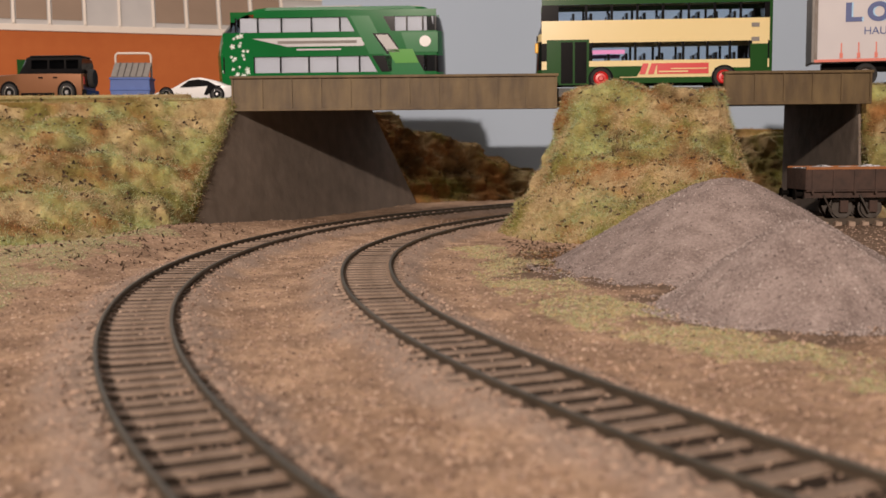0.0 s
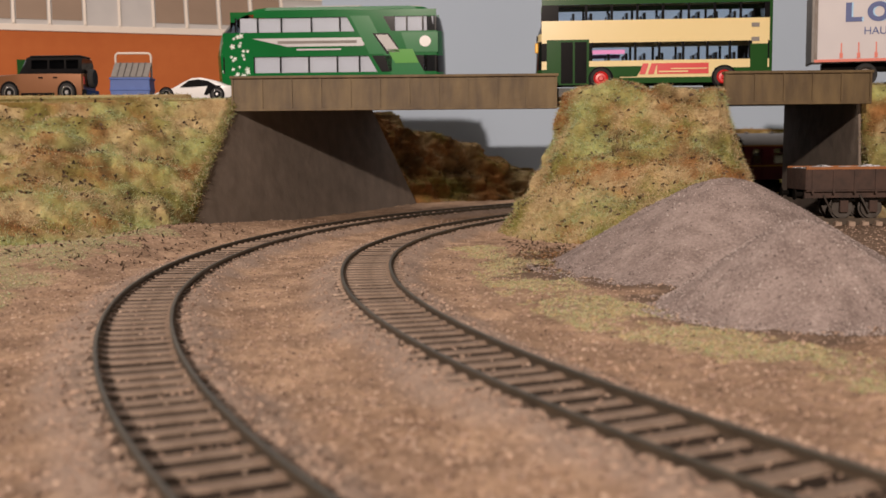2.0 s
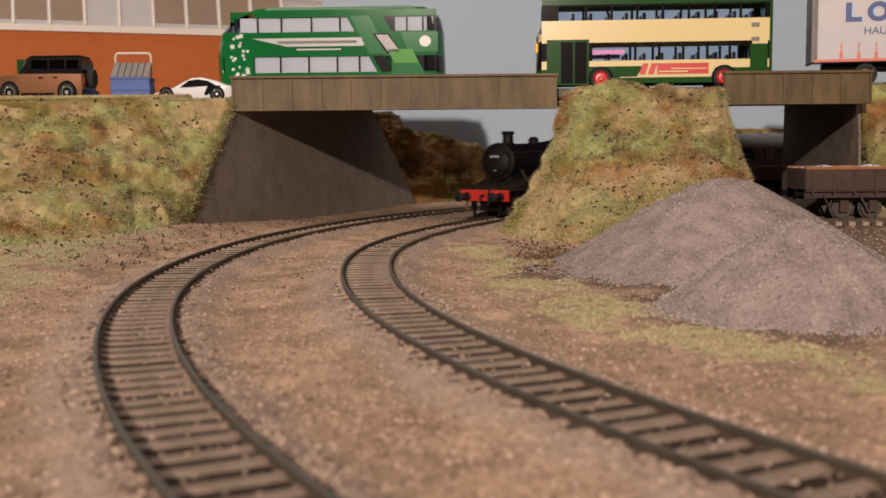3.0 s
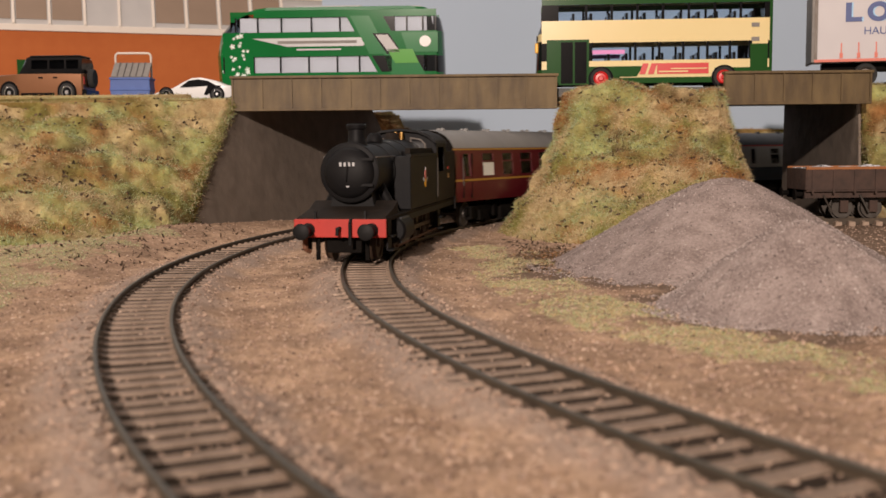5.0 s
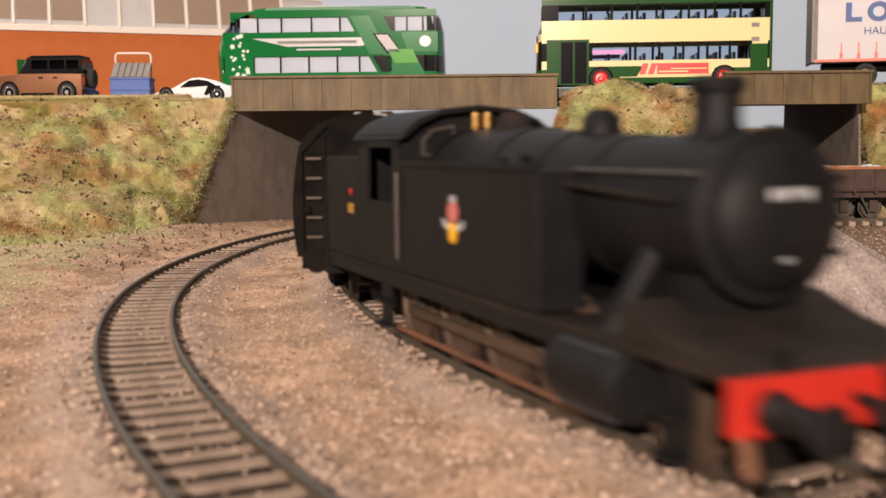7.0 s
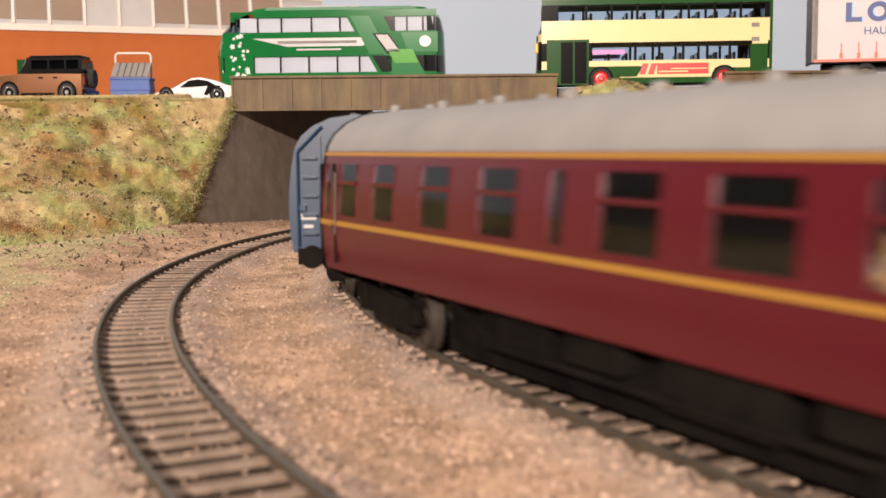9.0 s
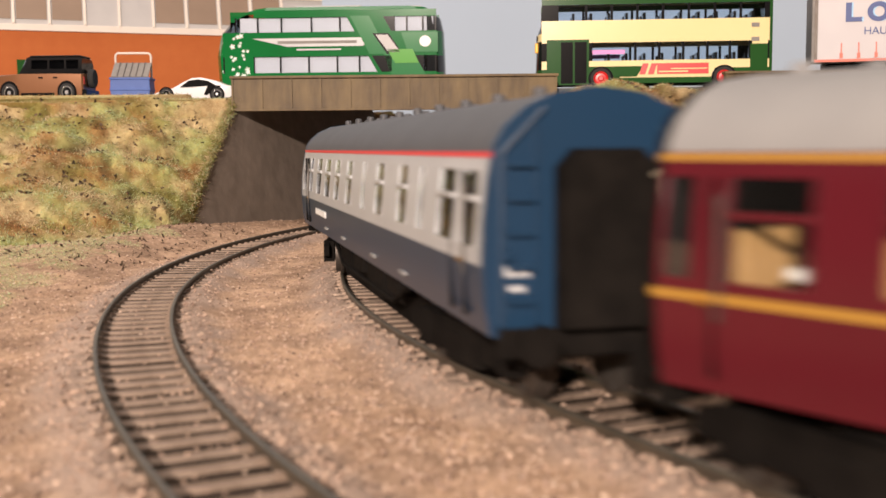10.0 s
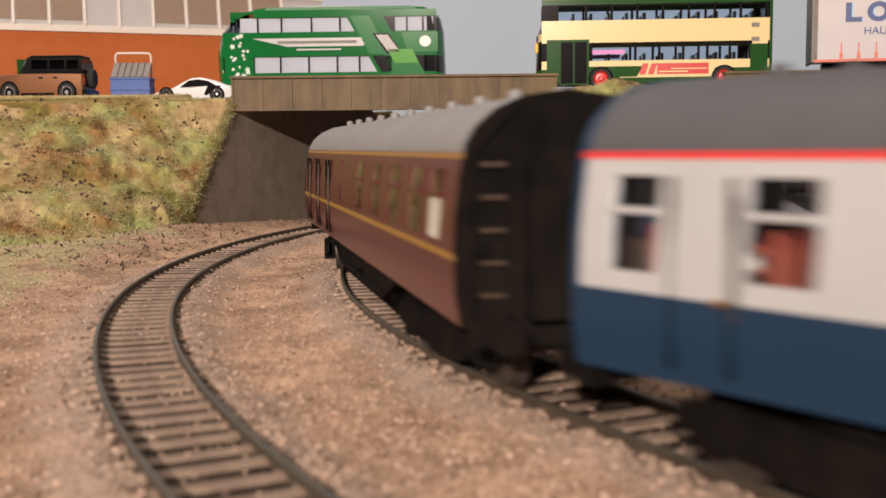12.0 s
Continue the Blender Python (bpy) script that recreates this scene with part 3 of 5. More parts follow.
grass_bank("russet brown grassy hillside behind the outer track",
           [(-60, 800), (-25, 868), (40, 900), (110, 925), (110, 985), (-120, 985), (-150, 900), (-120, 800)],
           [(-70, 815), (-52, 850), (0, 905), (60, 940), (105, 960), (105, 980), (-110, 980), (-140, 900), (-110, 815)],
           lambda x, y: 72 - 0.34 * max(0, x + 60) - 6 * max(0, noise.noise(Vector((x * 0.05, 3, 0)))), 12, MIX_RUST, 0.5, 6.0)
grass_bank("dull green hedge bank beyond the short bridge",
           [(250, 905), (300, 900), (380, 905), (380, 985), (250, 985)],
           [(258, 940), (300, 930), (372, 935), (372, 975), (256, 975)],
           52, 14, MIX_GREEN, 0.35, 6.0)


# ---- grass on the flat ----
def flat_patch(n, where, seed):
    rn = random.Random(seed)
    out = []
    while len(out) < n:
        x, y, ok = where(rn)
        if ok:
            out.append((x, y, ground_z(x, y), 0, 0, 1))
    return out


def strip(rn):
    """The worn grass strip between the near track and the gravel heaps."""
    x, y = rn.uniform(0, 125), rn.uniform(150, 480)
    return x, y, rn.random() < turf(x, y) and track_gap(x, y) > 17


def foot(rn):
    """Thin grass at the foot of the embankment."""
    x, y = rn.uniform(-200, -85), rn.uniform(290, 580)
    return x, y, rn.random() < turf(x, y) and x > -0.46 * y


for n, w, m, l in ((14000, strip, FIBRE_LIME, "pale green grass fibres beside the gravel heaps"), (26000, strip, FIBRE_STRAW, "dry straw fibres beside the gravel heaps"),
                   (15000, foot, FIBRE_LIME, "pale green grass fibres at the foot of the embankment"), (11000, foot, FIBRE_STRAW, "dry straw fibres at the foot of the embankment")):
    scatter_fibres("static_grass", l, flat_patch(n, w, n), m, (0.5, 1.5), 0.09, 1.1, seed=n)


def litter(rn):
    x, y = rn.uniform(-200, 90), rn.uniform(380, 560)
    return x, y, track_gap(x, y) > 26 and (x < -100 or (x > 30 and y < 520)) and x > -0.45 * y


scatter_fibres("leaf_litter", "dark scattered twigs and dead leaves on the ground", flat_patch(700, litter, 77), TWIG, (1.2, 3.6), 0.5, 1.6, "twigs", 5)

def heap_foot(rn):
    x, y = rn.gauss(62, 17), rn.gauss(425, 22)
    return x, y, track_gap(x, y) > 24 and y < 470


scatter_fibres("static_grass", "dark brown litter at the foot of the gravel heap", flat_patch(6500, heap_foot, 41), FIBRE_DARK, (0.6, 2.2), 0.14, 1.5, seed=41)
scatter_fibres("static_grass", "rust brown litter at the foot of the gravel heap", flat_patch(2200, heap_foot, 42), FIBRE_RUST, (0.6, 2.2), 0.12, 1.5, seed=42)

# ---- road, bridges and walls ----
road = part("road", box(B(), -121, 700, 634, 815, ROAD_Z - 5, ROAD_Z), ROAD)
YARD_Z = ROAD_Z - 4.4
yard = part("yard", box(B(), -700, -121, 634, 1005, YARD_Z - 5, YARD_Z), ROAD)
tagged(yard, "grey concrete yard before the factory", "yard", kind="structure")
tagged(road, "grey model road carried over the railway", "road", kind="structure")


def bridge_girder(label, x0, x1, y, z0, z1, n):
    t = thing("bridge_girder", label, "bridge girder", "bridge girders")
    part("web", box(B(), x0, x1, y, y + 4, z0, z1 - 1.5), GIRDER, t, bevel=0.3)
    part("top_flange", box(B(), x0 - 0.5, x1 + 0.5, y - 2.0, y + 6, z1 - 1.5, z1), GIRDER, t, bevel=0.3)
    part("bottom_flange", box(B(), x0, x1, y - 0.7, y + 5, z0 - 0.8, z0 + 0.8), GIRDER, t, bevel=0.2)
    for i in range(n + 1):
        x = x0 + 0.8 + (x1 - x0 - 1.6) * i / n
        part("stiffener", box(B(), x - 0.55, x + 0.55, y - 1.0, y + 0.2, z0 + 0.8, z1 - 1.5), GIRDER, t)
    return t


bridge_girder("long brown weathered plate girder of the road bridge", -120, 66, 618, 67, 86, 11)
bridge_girder("long brown weathered plate girder on the far side of the bridge", -66, 140, 812, 76, 87, 11)
bridge_girder("short brown weathered plate girder of the side bridge", 160, 243, 612, 68, 86, 5)


def abutment(label, ring):
    """A wall that runs back under the bridge, with sloping ends; ring: corners (x, y, z) of its face."""
    bm = B()
    back = [(x + (-1.5 if ring[0][0] < 0 else 1.5), y, z) for x, y, z in ring]
    loft(bm, [ring, back])
    return tagged(part("abutment", bm, CONCRETE, None, "", bevel=0.3), label, "bridge abutment", "bridge abutments")


abutment("grey concrete abutment wall under the road bridge", [(-134, 545, -2), (-20, 862, -2), (-52, 800, 74), (-118, 624, 74)])
abutment("grey concrete abutment wall under the side bridge", [(244, 628, -2), (250, 792, -2), (250, 790, 74), (244, 634, 74)])

def wall_edge(rn):
    """Spots along the sloping front edge of the abutment and its foot."""
    u = rn.random()
    a, b = (Vector((-118.5, 623, 73)), Vector((-134.5, 544, 2)))
    p = a.lerp(b, u) + Vector((rn.gauss(0, 1.2), rn.gauss(0, 2), rn.gauss(0, 1)))
    return (*p, -0.3, -0.8, 0.4)


for n, m, l in ((2600, FIBRE_GREEN, "olive grass fibres creeping over the abutment edge"), (1600, FIBRE_STRAW, "straw fibres creeping over the abutment edge"), (700, FIBRE_LIME, "lime fibres creeping over the abutment edge")):
    rn = random.Random(n)
    scatter_fibres("static_grass", l, [wall_edge(rn) for _ in range(n)], m, (1.5, 4.5), 0.12, 0.9, seed=n)

# ---- backdrop and the hall ----
bd = part("backdrop", box(B(), -1500, 1700, 1012, 1022, -40, 700), SKY)
tagged(bd, "pale blue-grey painted sky board behind the layout", "backdrop", kind="structure")
fl = part("floor", box(B(), -3500, 3500, -3500, 2000, -1010, -1000), BOARD)
tagged(fl, "plain brown floor of the hall", "floor", kind="structure")
for nm, dims in (("wall_north", (-3500, 3500, 2000, 2100, -1000, 1700)), ("wall_south", (-3500, 3500, -3600, -3500, -1000, 1700)),
                 ("wall_west", (-3600, -3500, -3500, 2000, -1000, 1700)), ("wall_east", (3500, 3600, -3500, 2000, -1000, 1700))):
    tagged(part(nm, box(B(), *dims), PLASTER), "plain pale plaster wall of the hall", "wall", kind="structure")
tagged(part("ceiling", box(B(), -3500, 3500, -3500, 2000, 1700, 1800), PLASTER), "plain pale ceiling of the hall", "ceiling", kind="structure")
bb = part("baseboard", box(B(), -1490, 1690, -700, 1012, -40, -4), BOARD)
tagged(bb, "wooden baseboard under the model landscape", "baseboard", kind="structure")


# ---- building ----
def factory():
    t = thing("factory_building", "orange brick factory with a glazed clerestory roof", "building")
    L = 270.0
    part("wall", box(B(), 0, L, 0, 90, -4.4, 58), ORANGE, t)
    part("fascia", box(B(), -1, L + 1, -2, 91, 58, 63), FRAMEWHITE, t, bevel=0.4)
    bm = B()
    prism(bm, [(0, 63), (9, 98), (90, 98), (90, 63)], 0, L, "x")
    part("roof", bm, ROOFPANE, t)
    part("ridge", box(B(), -1, L + 1, 6, 20, 96.5, 100), FRAMEWHITE, t, bevel=0.4)
    m = Matrix.Translation((0, 0, 63)) @ Matrix.Rotation(-math.atan2(9, 35), 4, "X")
    step = 26.0
    i = 0
    x = 1.0
    while x + step <= L:
        if i % 6 not in (3, 4):
            part("roof_pane", box(B(), x + 2, x + step - 2, -0.8, 0.2, 4, 27, m), BROWNPANE, t)
        part("glazing_bar", box(B(), x - 1, x + 1, -1.6, 0.4, 0, 34, m), FRAMEWHITE, t)
        x += step
        i += 1
    part("glazing_bar", box(B(), 0, L, -1.5, 0.3, 27.5, 29.5, m), FRAMEWHITE, t)
    part("door", box(B(), 28, 58, -0.6, 0.4, 0, 36), BUSDARK, t, "dark green roller door")
    t.matrix_world = pose(-352 * MM, 824 * MM, ROAD_Z * MM, 0, 0, 20)
    return t


factory()


# ---- road vehicles: x forward, z up from the road ----
def tyre_wheel(parent, x, y, r, w, rim_mat, out):
    tb = lathe(B(), [(-w / 2, r * 0.7), (-w / 2, r * 0.93), (-w * 0.35, r), (w * 0.35, r), (w / 2, r * 0.93), (w / 2, r * 0.7)], (x, y, r), "y", 22, False)
    t = part("wheel", tb, RUBBER, parent, "", True)
    k = out * w / 2
    rb = lathe(B(), [(k * 0.2, r * 0.69), (k * 0.92, r * 0.69), (k * 1.02, r * 0.62), (k * 0.7, r * 0.50), (k * 0.75, r * 0.28), (k * 1.25, r * 0.20)], (x, y, r), "y", 18)
    part("rim", rb, rim_mat, t, "", True)
    return t


def pane(t, x0, x1, z0, z1, y, out, material, slant0=0.0, slant1=0.0, name="window", th=0.35):
    """A flush window or panel on a side at y; slants shift its top corners along x."""
    bm = prism(B(), [(x0, z0), (x1, z0), (x1 + slant1, z1), (x0 + slant0, z1)], y, y + out * th, "y")
    return part(name, bm, material, t)


# The side windows let the lit background show through: each deck is an open shell.
def deck_bus(t, L, W, decks, bodies, seats, rake=None):
    """decks: (z0, z1, list of (x0, x1)); bodies: (z0, z1, material) bands. Side walls with real openings, front and back walls, floors and seats."""
    rake = rake or (lambda z: 0.0)
    for z0, z1, m in bodies:
        for sy in (-1, 1):
            part("side_panel", box(B(), -L / 2 + 2, L / 2 - 3 - rake(z1), sy * W / 2 - 0.5, sy * W / 2 + 0.5, z0, z1), m, t)
    for z0, z1, m, wins in decks:
        xs = [-L / 2 + 2] + [v for w in wins for v in w] + [L / 2 - 3 - rake(z1)]
        for sy in (-1, 1):
            for i in range(0, len(xs), 2):
                if xs[i + 1] - xs[i] > 0.05:
                    part("window_pillar", box(B(), xs[i], xs[i + 1], sy * W / 2 - 0.5, sy * W / 2 + 0.5, z0, z1), m, t)
            for a, b in wins:
                w = part("window", box(B(), a, b, sy * W / 2 - 0.15, sy * W / 2 + 0.15, z0, z1), GLASS, t)
                w.visible_shadow = False
        part("deck_floor", box(B(), -L / 2 + 3, L / 2 - 3, -W / 2 + 0.5, W / 2 - 0.5, z0 - 5.5, z0 - 4.5), SKIPGREY, t)
        x = -L / 2 + 14
        while x < L / 2 - 18:
            for y in (-9.5, 9.5):
                bm = box(B(), x - 2.5, x + 3, y - 5, y + 5, z0 - 4.5, z0 - 0.5)
                box(bm, x - 3.5, x - 2, y - 5, y + 5, z0 - 1, z0 + 4.5)
                part("seat", bm, seats, t)
            x += 10.5


def cream_bus():
    t = thing("double_decker_bus", "cream and dark green double-decker bus model with red wheels", "bus", "model buses")
    L, W = 138.0, 33.0
    up = [(-64, -51), (-49.5, -36), (-34.5, -21), (-19.5, -6), (-4.5, 9), (10.5, 24), (25.5, 39), (40.5, 56)]
    low = [(-55, -45), (-43.5, -32), (-30.5, -18), (-16.5, -4), (-2.5, 10), (11.5, 36)]
    deck_bus(t, L, W, [(41.5, 51, BUSBLACK, up), (17, 28, BUSBLACK, low)],
             [(51, 54.5, BUSDARK), (28, 41.5, BUSCREAM), (12, 17, BUSCREAM), (4, 6.6, BUSDARK), (6.6, 12, BUSDARK)], BUSBLACK)
    W2 = W / 2
    # cream panels and dark wedges low on the sides
    for sy in (-1, 1):
        o = sy
        pane(t, -34, 20, 6.6, 17, sy * (W2 + 0.5), o, BUSCREAM, -3, -10, "side_panel")
        pane(t, 10, 38, 7.2, 13.5, sy * (W2 + 0.9), o, BUSDARK, -4, 0, "side_panel")
        pane(t, -56, 38, 3.2, 6.2, sy * (W2 + 0.5), o, BUSDARK, 0, 0, "skirt")
        pane(t, 17, 37, 21, 23.5, sy * (W2 + 0.3), o, PINK, 0, 0, "poster", 0.15)
        pane(t, -32, -2, 8.5, 15.0, sy * (W2 + 0.95), o, WHEELRED, 0, 0, "lettering_block", 0.2)
        pane(t, -31, -10, 11.4, 12.0, sy * (W2 + 1.2), o, BUSCREAM, 0, 0, "lettering_bar", 0.15)
        pane(t, -20, -3, 9.6, 10.4, sy * (W2 + 1.2), o, BUSCREAM, 0, 0, "lettering_bar", 0.15)
        pane(t, 0, 3.4, 8.5, 15.0, sy * (W2 + 1.2), o, WHEELRED, -2, -2, "emblem", 0.2)
        pane(t, 5, 8.4, 8.5, 15.0, sy * (W2 + 1.2), o, WHEELRED, -2, -2, "emblem", 0.2)
        pane(t, -66, -56, 8, 26, sy * (W2 + 0.45), o, BUSDARK, 0, 0, "side_panel")
        pane(t, -66, -57, 26, 41.4, sy * (W2 + 0.4), o, BUSCREAM, 0, 0, "side_panel")
        pane(t, -61, -56.5, 36, 38.5, sy * (W2 + 0.9), o, SKIPGREY, 0, 0, "vent", 0.2)
        pane(t, -61, -56.5, 27.5, 30, sy * (W2 + 0.9), o, SKIPGREY, 0, 0, "vent", 0.2)
    # door with two leaves near the front
    d = part("door", box(B(), 38, 56, W2 - 0.2, W2 + 0.9, 2.5, 30), BUSDARK, t, "folding passenger door with dark glazed leaves")
    for a in (39.4, 47.6):
        part("door_leaf", box(B(), a, a + 7.0, W2 + 0.85, W2 + 1.2, 3.5, 28.5), BUSBLACK, d)
        g = part("pane", box(B(), a + 1.4, a + 5.6, W2 + 1.2, W2 + 1.45, 5, 27), BUSBLACK, d)
    part("side_panel", box(B(), 56, 63, W2 - 0.3, W2 + 0.7, 4, 30), BUSDARK, t)
    # front: curved nose of three bands
    def nose(z0, z1, m, name, lean0, lean1):
        rings = []
        for z, l in ((z0, lean0), (z1, lean1)):
            ring = [(60, -W2 + 0.2, z), (66 - l, -W2 + 0.6, z), (68.5 - l, -W2 + 4, z), (69.5 - l, -6, z), (69.5 - l, 6, z), (68.5 - l, W2 - 4, z), (66 - l, W2 - 0.6, z), (60, W2 - 0.2, z)]
            rings.append(ring)
        return part(name, loft(B(), rings), m, t, "", True)
    nose(3, 12, BUSDARK, "front_skirt", 0, 0)
    nose(12, 29, BUSBLACK, "windscreen", 0, 0.8)
    nose(29, 34, BUSCREAM, "destination_panel", 0.8, 1.2)
    nose(34, 52, BUSBLACK, "upper_windscreen", 1.2, 7.0)
    part("destination_sign", box(B(), 68.3, 69.0, -10, 10, 30, 33.3), BUSBLACK, t)
    part("back_wall", box(B(), -L / 2, -L / 2 + 2.5, -W2 + 0.2, W2 - 0.2, 4, 54), BUSDARK, t, bevel=0.6)
    r = prism(B(), [(-W2, 54), (-W2 + 1.2, 56), (-W2 + 5, 57), (W2 - 5, 57), (W2 - 1.2, 56), (W2, 54)], -L / 2 + 0.5, 65, "x")
    part("roof", r, BUSCREAM, t, "", True)
    part("chassis", box(B(), -66, 66, -W2 + 2, W2 - 2, 3, 6), UNDER, t)
    for x in (31, -41):
        for sy in (-1, 1):
            arch = lathe(B(), [(-0.35, 7.4), (0.35, 7.4)], (x, sy * (W2 + 1.0), 6.2), "y", 24)
            part("wheel_arch", arch, BUSBLACK, t)
            tyre_wheel(t, x, sy * (W2 - 0.4), 6.3, 5, WHEELRED, sy)
    part("mirror", box(B(), 68, 70, W2 + 0.5, W2 + 3, 22, 28), YELLOW, t, "orange door mirror", bevel=0.6)
    part("mirror_arm", rod(B(), (66, W2 - 1, 29), (69, W2 + 1.5, 28), 0.4), BUSBLACK, t)
    return t


def green_bus():
    t = thing("double_decker_bus", "glossy green double-decker bus model with sloping stair windows", "bus", "model buses")
    L, W = 146.0, 33.0
    W2 = W / 2
    up = [(-39, -22), (-21, -4), (-3, 14), (15, 32), (33, 50), (51, 62)]
    low = [(-26, -11), (-10, 8), (9, 28), (29, 46)]
    deck_bus(t, L - 6, W, [(41, 50.5, BUSBLACK, [(-67, -60), (-59, -50), (-49, -42), (-22, -8), (-7, 10), (11, 29), (30, 44), (45, 58)]), (14.5, 25, BUSBLACK, [(-67, -60), (-32, -20), (-19, -6), (-5, 12), (13, 30), (31, 47)])],
             [(50.5, 55, BUSGREEN), (25, 41, BUSGREEN), (4, 14.5, BUSGREEN)], SKIPGREY, lambda z: 20 if z > 52 else (8 if z > 45 else 0))
    # rounded front and tail
    def end(sx, name, m, z0, z1, a, b):
        rings = []
        for z, l in ((z0, a), (z1, b)):
            rings.append([(sx * 62, -W2 + 0.1, z), (sx * (69 - l), -W2 + 1.5, z), (sx * (72 - l), -W2 + 6, z), (sx * (73 - l), 0, z), (sx * (72 - l), W2 - 6, z), (sx * (69 - l), W2 - 1.5, z), (sx * 62, W2 - 0.1, z)])
        return part(name, loft(B(), rings), m, t, "", True)
    end(-1, "tail", BUSGREEN, 3, 14, 0, 0)
    end(-1, "tail_glass", BUSBLACK, 14, 25, 0, 0.4)
    end(-1, "tail", BUSGREEN, 25, 41, 0.4, 1)
    end(-1, "tail_glass", BUSBLACK, 41, 50, 1, 3)
    end(-1, "tail", BUSGREEN, 50, 54.5, 3, 7)
    end(1, "nose", BUSGREEN, 3, 10, 2.5, 0.8)
    end(1, "nose", BUSGREEN, 10, 26, 0.8, 0)
    end(1, "nose", BUSGREEN, 26, 38, 0, 2.2)
    end(1, "nose", BUSGREEN, 38, 41, 2.2, 3.4)
    end(1, "nose_glass", BUSBLACK, 41, 48, 3.4, 9)
    end(1, "nose", BUSGREEN, 48, 52, 9, 14.5)
    end(1, "nose", BUSGREEN, 52, 54.6, 14.5, 22)
    rings = []
    for x, k, z in ((-66, 0.72, 54.4), (-60, 0.9, 56.8), (-50, 1, 57.6), (38, 1, 57.6), (46, 0.94, 56.8), (52, 0.84, 55.2), (56, 0.7, 53.6)):
        rings.append([(x, -W2 * k, 53), (x, -W2 * k, z - 2.2), (x, -W2 * k + 2.5, z), (x, W2 * k - 2.5, z), (x, W2 * k, z - 2.2), (x, W2 * k, 53)])
    part("roof", loft(B(), rings), BUSGREEN, t, "", True)
    part("roof_pod", box(B(), -20, 22, -7, 7, 57.2, 59.4), OFFWHITE, t, bevel=0.8)
    part("roof_pod", box(B(), -58, -34, -6, 6, 57, 58.8), OFFWHITE, t, bevel=0.8)
    for sy in (-1, 1):
        y = sy * (W2 + 0.5)
        # sloping stair windows between green bands
        pane(t, -56, -33, 10, 52, y + sy * 0.1, sy, BUSGREEN, 22, 22, "stair_panel", 0.3)
        pane(t, -40, -33.5, 14.5, 25, y + sy * 0.5, sy, BUSBLACK, 0, 6, "stair_window", 0.3)
        pane(t, -47, -37, 26, 39.5, y + sy * 0.5, sy, BUSBLACK, 9, 9, "stair_window", 0.3)
        pane(t, -45.5, -38, 27, 38.5, y + sy * 0.9, sy, ROOFPANE, 8, 8, "stair_glass", 0.15)
        pane(t, -62, -40, 11, 26, y + sy * 0.55, sy, BUSMID, 8, 5, "swoosh", 0.25)
        pane(t, -57, -42, 20, 29, y + sy * 0.85, sy, BUSLIME, 4, 5, "swoosh", 0.2)
        pane(t, -38, -26, 26, 51, y + sy * 0.5, sy, BUSMID, 12, 12, "swoosh", 0.25)
        pane(t, -69, -50, 27, 40, y + sy * 0.45, sy, BUSMID, 0, 4, "swoosh", 0.25)
        pane(t, 47.5, 66, 4, 27, y + sy * 0.02, sy, BUSGREEN, 0, 0, "side_panel", 0.3)
        em = lathe(B(), [(0, 3.6), (0.25, 3.6)], (-61, y + sy * 0.75, 34), "y", 20)
        part("emblem", em, WHITE, t)
        # white slogan panel with lines too small to read
        pane(t, -22, 26, 31.5, 37, y + sy * 0.3, sy, OFFWHITE, -5, 22, "slogan_panel", 0.2)
        pane(t, -18, 32, 33.4, 35.2, y + sy * 0.6, sy, SKIPGREY, 0, 0, "lettering_bar", 0.12)
        pane(t, -8, 20, 29.0, 30.0, y + sy * 0.3, sy, OFFWHITE, 0, 0, "lettering_bar", 0.2)
        # pale flower print near the front
        rn = random.Random(4)
        for _ in range(34):
            a, z, r = rn.uniform(50.5, 67), rn.uniform(10, 40), rn.uniform(1.0, 2.3)
            petals = [(a + r * (0.62 + 0.38 * math.cos(5 * q)) * math.cos(q), z + r * (0.62 + 0.38 * math.cos(5 * q)) * math.sin(q)) for q in [2 * math.pi * n / 20 for n in range(20)]]
            y0 = y + sy * (0.2 if a < 62 else -1.6)
            part("flower_print", prism(B(), petals, y0, y0 + sy * 0.2, "y"), PALEGREEN, t)
        for x in (44, -40):
            tyre_wheel(t, x, sy * (W2 - 1), 6.3, 5, CHROME, sy)
    part("chassis", box(B(), -64, 64, -W2 + 2, W2 - 2, 3, 6), UNDER, t)
    # added pale sheets behind the glass whiten the panes like reflections
    part("reflection_backing", box(B(), -58, 50, 14.8, 15.4, 13, 25), CURTAIN, t, "pale sheet behind the glass that imitates bright window reflections")
    part("reflection_backing", box(B(), -66, 56, 14.8, 15.4, 40, 50.4), CURTAIN, t, "pale sheet behind the glass that imitates bright window reflections")
    return t


def car_body(prof_rows, W, tumble):
    """Rings across the car: rows of (x, lower z, belt z, roof z, half width at belt)."""
    rings = []
    for x, zl, zb, zr, hw in prof_rows:
        k = hw * tumble if zr > zb + 0.5 else hw * 0.86
        rings.append([(x, -hw * 0.94, zl), (x, -hw, (zl + zb) / 2), (x, -hw * 0.98, zb), (x, -k, zr - 0.3 * (zr - zb)), (x, -k * 0.8, zr), (x, k * 0.8, zr), (x, k, zr - 0.3 * (zr - zb)),
                      (x, hw * 0.98, zb), (x, hw, (zl + zb) / 2), (x, hw * 0.94, zl)])
    return loft(B(), rings)


